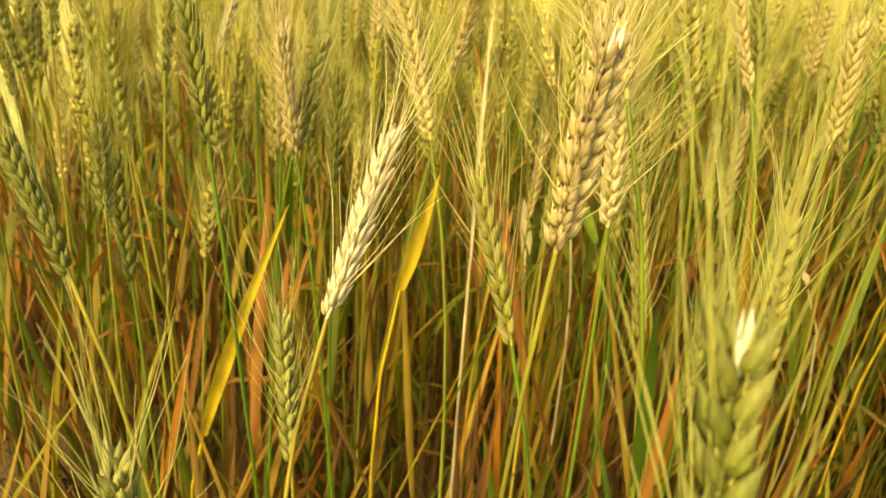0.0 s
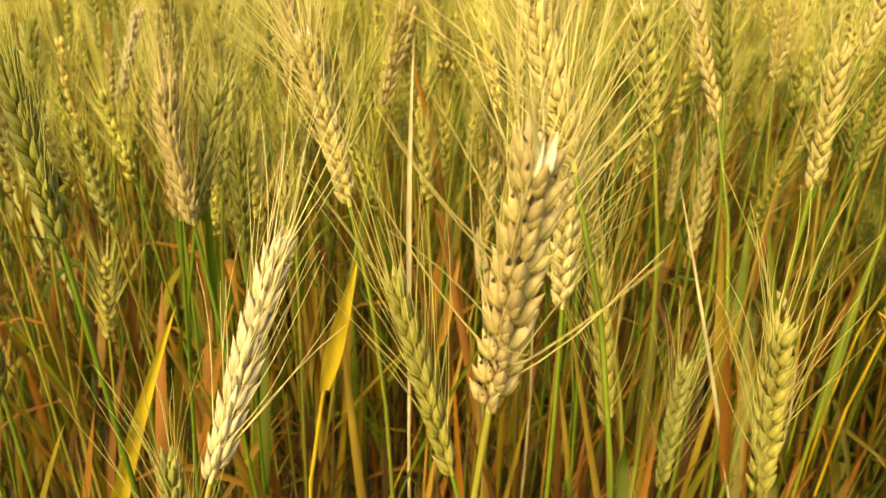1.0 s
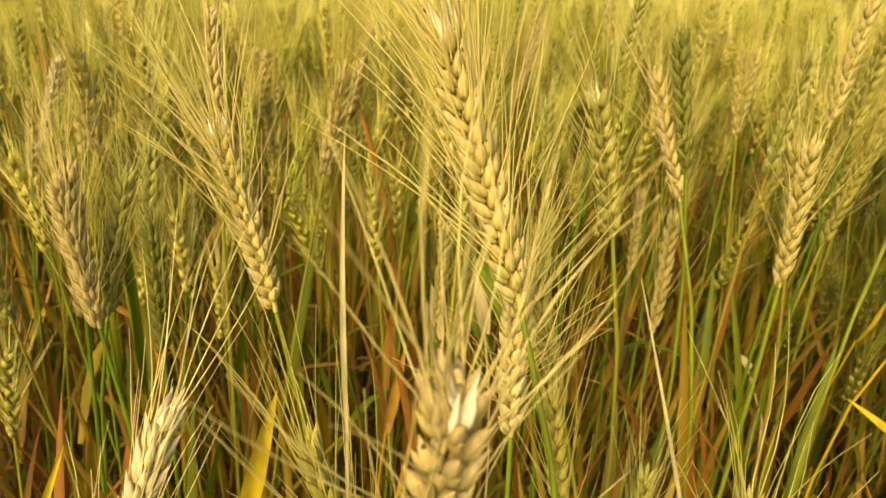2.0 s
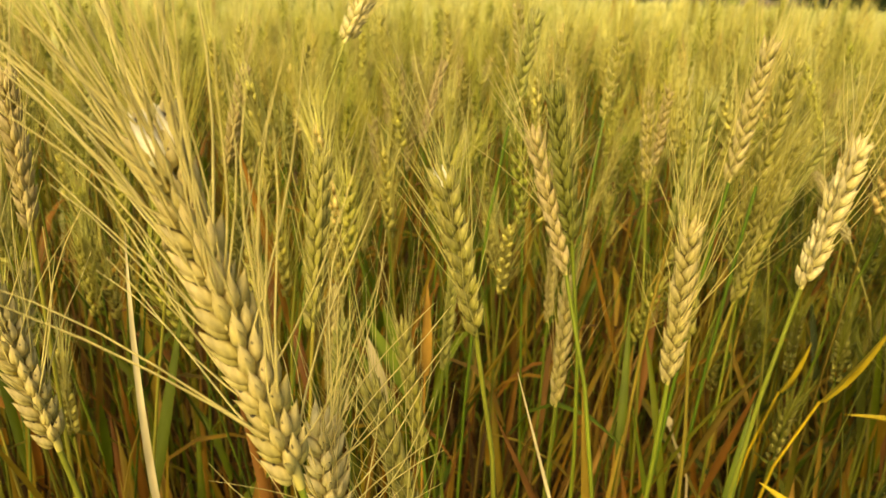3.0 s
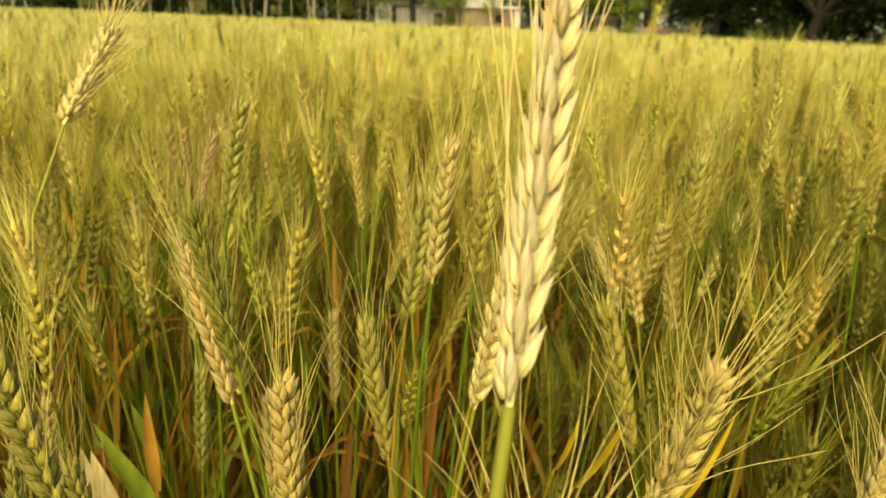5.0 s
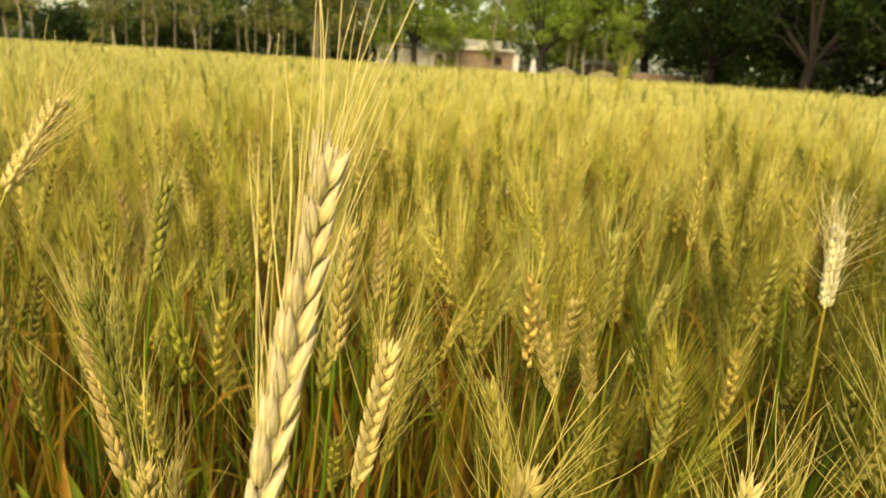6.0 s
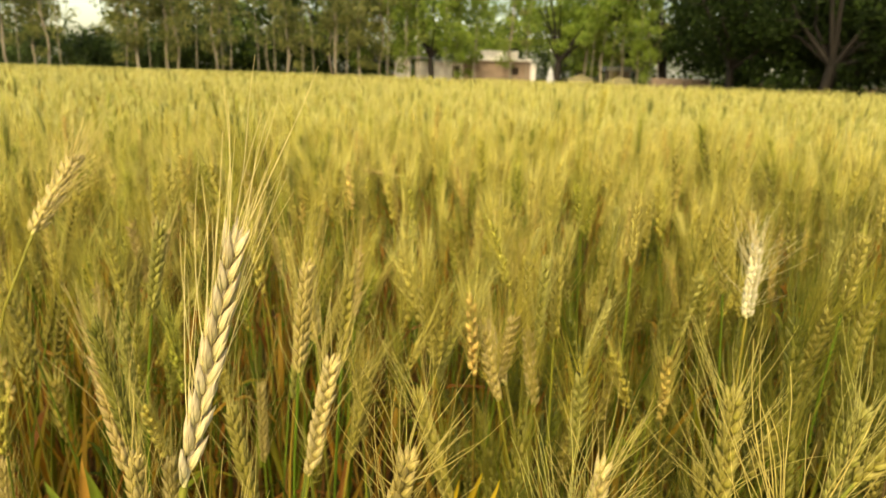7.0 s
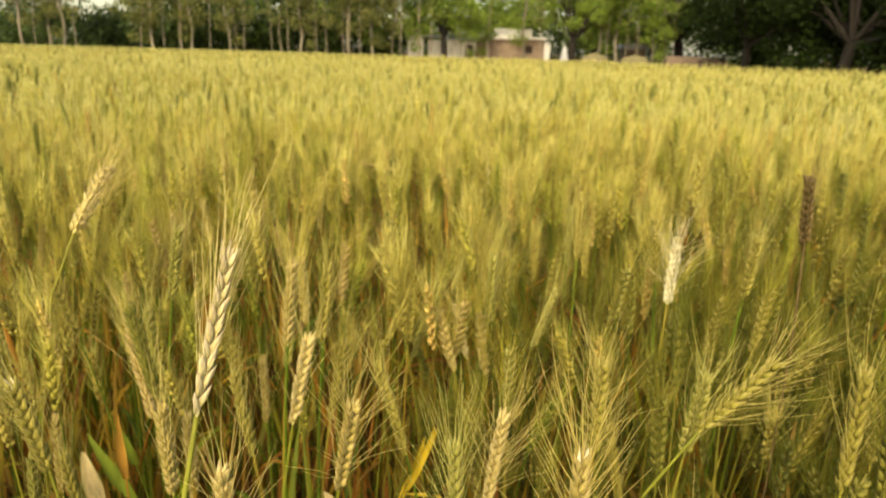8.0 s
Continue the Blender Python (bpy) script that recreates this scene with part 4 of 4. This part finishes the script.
def tree_meshes(kind, seed):
    """Trunk with limbs, and crown."""
    r = random.Random(seed)
    wood, ends, radii = Shape(), [], []
    if kind == "slender":
        height, girth = r.uniform(11, 14), r.uniform(0.055, 0.1)
        bend = r.uniform(-1.1, 1.1)
        trunk = [np.array((bend * q + 0.16 * math.sin(q * 9 + seed * 2.1) + 0.07 * math.sin(q * 23 + seed), 0.1 * math.sin(q * 5), height * q)) for q in np.linspace(0, 1, 18)]
        wood.add(*tube(trunk, np.linspace(girth, 0.03, 18), 7))
        for k in range(20):
            q = 0.22 + 0.76 * ((k + r.random()) / 20)
            p = trunk[min(17, int(q * 17))]
            a, n = r.uniform(0, 6.283), r.uniform(0.7, 1.9) * (1.25 - q)
            e = p + np.array((math.cos(a) * n, math.sin(a) * n, n * r.uniform(0.4, 1.1)))
            wood.add(*tube([p, (p + e) / 2 + np.array((0, 0, -0.08)), e], [0.026, 0.016, 0.007], 5))
            ends += [e, (p + e) / 2 - np.array((0, 0, r.uniform(0.2, 1.2)))]
            radii += [r.uniform(0.4, 0.9), r.uniform(0.4, 0.8)]
        per, size = 95, 0.12
    else:
        high = kind == "spreading"
        height, girth = r.uniform(9, 11), r.uniform(0.2, 0.28)
        fork = r.uniform(2.5, 2.9) if high else r.uniform(1.5, 2.2)
        lean = r.uniform(-0.3, 0.3)
        trunk = [np.array((lean * q, 0.1 * q, fork * q)) for q in np.linspace(0, 1, 5)]
        wood.add(*tube(trunk, [girth * 1.3, girth * 1.05, girth, girth * 0.95, girth * 0.9], 9))
        for k in range(10):
            a = k * 0.7 + r.uniform(-0.2, 0.2) + (math.pi if k % 2 else 0)
            n = r.uniform(1.6, 3.6)
            e = trunk[-1] + np.array((math.cos(a) * n, math.sin(a) * n, r.uniform(1.2 if high else 0.2, height - fork)))
            mid = trunk[-1] * 0.5 + e * 0.5 + np.array((r.uniform(-0.3, 0.3), r.uniform(-0.3, 0.3), r.uniform(-0.4, 0.4)))
            wood.add(*tube([trunk[-2], trunk[-1], mid, e], [girth * 0.6, girth * 0.5, girth * 0.28, 0.03], 6))
            for j in range(4):
                f = mid * (1 - j / 3) + e * (j / 3)
                b, w = r.uniform(0, 6.283), r.uniform(0.5, 1.5)
                tipp = f + np.array((math.cos(b) * w, math.sin(b) * w, r.uniform(-0.2 if high else -0.7, 0.9)))
                wood.add(*tube([f, tipp], [0.05, 0.012], 4))
                ends.append(tipp)
                radii.append(r.uniform(0.6, 1.1))
        per, size = 135, 0.14
    v, t, m = wood.arrays()
    ends, radii = np.array(ends), np.array(radii)
    low = ends[:, 2] < 7.5
    cv, ct = leafy(ends[low], radii[low], per, size, seed)
    hv, ht = leafy(ends[~low], radii[~low], per // 3, size * 1.6, seed + 50)
    return (v, t), (np.concatenate((cv, hv)), np.concatenate((ct, ht + len(cv))))


TREE_KINDS = {}
for kind, seeds in (("slender", (1, 2, 3, 4)), ("broad", (5, 6, 7)), ("spreading", (8, 9))):
    TREE_KINDS[kind] = []
    for s in seeds:
        (v, t), (cv, ct) = tree_meshes(kind, s)
        TREE_KINDS[kind].append((mesh_of("trunk", v, t, (BARK_PALE,)), mesh_of("crown", cv, ct, (LEAVES_OLIVE,), smooth=False)))
tree_count = 0


def tree(kind, x, y, scale=1.0, leaves=LEAVES_OLIVE, bark=BARK_PALE, label="", turn=None):
    global tree_count
    tree_count += 1
    r = random.Random(50 + tree_count)
    root = thing("tree", (x, y, -0.05), label, "tree", "trees behind the field", r.uniform(0, 360) if turn is None else turn)
    root.scale = (scale, scale, scale)
    trunk, crown = TREE_KINDS[kind][tree_count % len(TREE_KINDS[kind])]
    part("trunk", trunk, root, "", None, (bark,))
    part("crown", crown, root, "", None, (leaves,))


SLIM = "slender tree with a pale bare trunk behind the wheat"
BROAD = "broad leafy tree with bright green crown"
DARKT = "big dense dark green tree at the field edge"
for x in (-32.2, -29.7, -24.0, -23.2, -21.4, -21.0, -18.0, -13.4, -10.1, -8.4, -7.4):
    tree("slender", x, 43.0 + (x * 7.3) % 1.5, 1.0, LEAVES_OLIVE, BARK_PALE, SLIM)
for x, y in ((-33, 47), (-20, 49), (-16, 48), (-15, 51), (-12, 50), (-10.6, 47)):
    tree("slender", x, y, 1.05, LEAVES_DEEP, BARK_PALE, "slender tree in the dark grove behind the field")
for x, y, s in ((5.9, 44.5, 1.1), (6.5, 46, 1.05), (6.9, 44.2, 1.1), (8.4, 45.5, 1.0), (9.9, 44, 0.9), (-5.5, 44, 0.9), (-1.2, 44.6, 0.9), (1.0, 44.8, 0.8), (-2.3, 43.6, 0.7), (9.1, 43.6, 0.8)):
    tree("slender", x, y, s, LEAVES_BRIGHT, BARK_PALE, SLIM)
for x, y, s in ((-6.8, 50, 0.9), (-13.0, 54, 1.0), (1.0, 55, 1.0), (7.0, 57, 1.0), (-19, 55, 0.9)):
    tree("broad", x, y, s, LEAVES_BRIGHT, BARK_DARK, BROAD)
tree("spreading", -3.75, 43.5, 0.85, LEAVES_BRIGHT, BARK_DARK, BROAD)
tree("spreading", 4.1, 43.6, 0.85, LEAVES_BRIGHT, BARK_DARK, BROAD)
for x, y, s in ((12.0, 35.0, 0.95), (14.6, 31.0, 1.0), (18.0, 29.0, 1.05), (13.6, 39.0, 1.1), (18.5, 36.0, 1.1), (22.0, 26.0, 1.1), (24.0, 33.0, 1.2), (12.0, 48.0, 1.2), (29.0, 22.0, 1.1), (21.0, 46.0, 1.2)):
    tree("broad", x, y, s, LEAVES_SHADED, BARK_DARK, DARKT)


def thicket():
    """Undergrowth and far woods behind the first trees, one uncountable mass of leaves."""
    g = random.Random(77)
    centres, radii = [], []
    for k in range(560):
        x = g.uniform(-64, 45)
        y = g.uniform(60, 72)
        z = g.uniform(0.3, 9.0) if k % 5 else g.uniform(9.0, 14.0)
        if -46 < x * 66 / y < -37 and z > 3.8:
            continue
        centres.append((x, y, z))
        radii.append(g.uniform(1.5, 3.0))
    for k in range(130):
        x = g.uniform(-46, -8)
        centres.append((x, g.uniform(49, 58), g.uniform(0.2, 3.4)))
        radii.append(g.uniform(0.8, 1.6))
    v, t = leafy(centres, radii, 125, 0.25, 9)
    tagged(new("woodland", mesh_of("woodland", v, t, (LEAVES_DEEP,), smooth=False)), "dark green woods behind the field", "woods", kind="stuff")
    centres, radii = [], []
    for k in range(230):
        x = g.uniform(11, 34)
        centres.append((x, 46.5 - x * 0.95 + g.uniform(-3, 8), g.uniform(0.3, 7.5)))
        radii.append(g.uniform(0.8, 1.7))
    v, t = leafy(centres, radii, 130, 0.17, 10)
    tagged(new("undergrowth", mesh_of("undergrowth", v, t, (LEAVES_SHADED,), smooth=False)), "dark shaded undergrowth below the big trees", "bushes", kind="stuff")


thicket()

SAPLINGS = []
for k in range(3):
    r = random.Random(420 + k)
    line = [(0.25 * math.sin(q * 3 + k) * q, 0.1 * q, 7.5 * q) for q in np.linspace(0, 1, 9)]
    v, t = tube(line, np.linspace(0.035, 0.012, 9), 5)
    ends = [np.array(line[i]) + (r.uniform(-0.5, 0.5), r.uniform(-0.5, 0.5), r.uniform(0.0, 0.5)) for i in (3, 4, 5, 6, 7, 8, 8)]
    cv, ct = leafy(ends, [r.uniform(0.25, 0.5) for _ in ends], 60, 0.09, 430 + k)
    SAPLINGS.append((mesh_of("trunk", v, t, (BARK_PALE,)), mesh_of("crown", cv, ct, (LEAVES_OLIVE,), smooth=False)))
for k, x in enumerate((-31.0, -28.2, -22.3, -19.6, -16.9, -15.2, -14.3, -12.1, -11.4, -9.2, -6.6, -4.6, -2.9, 2.2, 6.2, 7.6, 10.4)):
    r = random.Random(440 + k)
    sapling = thing("sapling", (x, 42.4 + r.uniform(0, 2.2), -0.03), "thin young tree with a bare leaning stem", "tree", "saplings before the grove", r.uniform(0, 360))
    sapling.scale = (1, 1, r.uniform(0.7, 1.15))
    part("trunk", SAPLINGS[k % 3][0], sapling)
    part("crown", SAPLINGS[k % 3][1], sapling)


def box(x0, x1, y0, y1, z0, z1):
    v = [(x, y, z) for x in (x0, x1) for y in (y0, y1) for z in (z0, z1)]
    q = ((0, 1, 3, 2), (4, 6, 7, 5), (0, 4, 5, 1), (2, 3, 7, 6), (0, 2, 6, 4), (1, 5, 7, 3))
    return v, [t for a, b, c, d in q for t in ((a, b, c), (a, c, d))]


def slab(name, x0, x1, y0, y1, z0, z1, mat, parent, label=""):
    v, t = box(x0, x1, y0, y1, z0, z1)
    return part(name, mesh_of(name, v, t, (mat,), smooth=False), parent, label)


def house():
    root = thing("house", (0, 46.0, 0), "low brown mud house with whitewashed upper walls", "house")
    # front wall in pieces round the window opening
    slab("wall", -1.95, 1.28, 0.0, 0.3, 0, 2.15, MUD, root, "brown mud brick wall")
    slab("wall", 1.8, 2.55, 0.0, 0.3, 0, 2.15, MUD, root, "brown mud brick wall")
    slab("wall", 1.28, 1.8, 0.0, 0.3, 0, 1.33, MUD, root)
    slab("wall", 1.28, 1.8, 0.0, 0.3, 1.76, 2.15, MUD, root)
    slab("wall", -1.95, -1.65, 0.3, 4.0, 0, 2.15, MUD, root)
    slab("wall", 2.56, 2.95, -0.1, 4.0, 0, 2.05, LIMEWASH, root, "whitewashed end wall")
    slab("wall", -1.95, 2.55, 4.0, 4.3, 0, 2.15, MUD, root)
    w = slab("window", 1.28, 1.8, 0.2, 0.24, 1.33, 1.76, DARK, root, "small dark window")
    slab("frame", 1.26, 1.82, -0.03, 0.0, 1.28, 1.33, DARK, w)
    slab("roof", -2.1, 2.7, -0.25, 4.4, 2.15, 2.3, LIMEWASH, root, "flat pale roof slab")
    slab("parapet", -1.0, 1.75, 0.9, 1.15, 2.3, 2.85, LIMEWASH, root, "white parapet wall")
    slab("parapet", -1.9, -1.05, 1.2, 1.45, 2.3, 2.65, LIMEWASH, root, "white parapet wall")
    slab("wall", -4.0, -1.96, 1.0, 1.25, 0, 2.0, LIMEWASH, root, "whitewashed wall")
    slab("door", -2.75, -2.25, 0.95, 1.0, 0.2, 1.75, DARK, root, "dark doorway leaf")
    slab("roof", -4.2, -1.96, 0.7, 2.4, 2.0, 2.1, GREYSTONE, root)
    for x in (-3.9, -3.3):
        slab("post", x, x + 0.14, 0.72, 0.86, 0, 2.0, LIMEWASH, root)


house()


def shed():
    root = thing("shed", (-6.3, 47.5, 0), "small whitewashed shed seen between the trees", "shed")
    slab("wall", -0.5, 0.6, 0, 0.25, 0, 2.2, LIMEWASH, root)
    slab("wall", 0.9, 1.9, 0.2, 0.45, 0, 2.0, LIMEWASH, root)
    slab("wall", -0.5, -0.25, 0.25, 2.0, 0, 2.2, LIMEWASH, root)
    slab("roof", -0.7, 2.1, -0.2, 2.2, 2.2, 2.32, GREYSTONE, root)


shed()


def heap(name, x, y, wide, high, mat, label, category, seed, peak=1.0):
    """A pile with an uneven round top, drawn in to a point by peak."""
    s = Shape()
    verts, tris = [], []
    rings, sides = 7, 14
    for i in range(rings):
        q = i / (rings - 1)
        rad = wide / 2 * ((1 - q) ** (1 / (1 + peak)) if i < rings - 1 else 0.03)
        for k in range(sides):
            a = 2 * math.pi * k / sides
            w = 1 + 0.12 * noise.noise((math.cos(a) * 2 + seed, math.sin(a) * 2, q * 3))
            verts.append((math.cos(a) * rad * w, math.sin(a) * rad * w, high * q * w))
    for i in range(rings - 1):
        for k in range(sides):
            a, b = i * sides + k, i * sides + (k + 1) % sides
            tris += [(a, b, b + sides), (a, b + sides, a + sides)]
    ob = new(name, mesh_of(name, verts, np.array(tris), (mat,)))
    ob.location = (x, y, -0.03)
    tagged(ob, label, category)


heap("covered_pile", 3.72, 43.4, 0.9, 1.9, GREYSTONE, "tall grey covered pile beside the house", "pile", 1, 0.35)
heap("haystack", 5.6, 43.0, 2.4, 1.42, THATCH, "round heap of dry straw", "straw heap", 2, 3.0)
heap("haystack", 7.95, 43.0, 2.3, 1.38, THATCH, "round heap of dry straw", "straw heap", 3, 3.0)


def hut():
    root = thing("hut", (8.9, 48.5, 0), "small reddish hut with grey roof", "hut")
    slab("wall", -0.7, 0.75, 0, 0.2, 0, 1.75, MUD, root)
    slab("wall", -0.7, -0.5, 0.2, 1.6, 0, 1.75, MUD, root)
    slab("wall", 0.55, 0.75, 0.2, 1.6, 0, 1.75, MUD, root)
    slab("roof", -0.9, 0.95, -0.2, 1.8, 1.75, 2.05, GREYSTONE, root, "thick grey roof")


hut()


def low_wall():
    root = thing("boundary_wall", (0, 0, 0), "low reddish mud wall along the field edge", "wall", kind="structure")
    slab("wall", 9.6, 13.0, 41.5, 41.8, 0, 1.35, MUD, root)


low_wall()
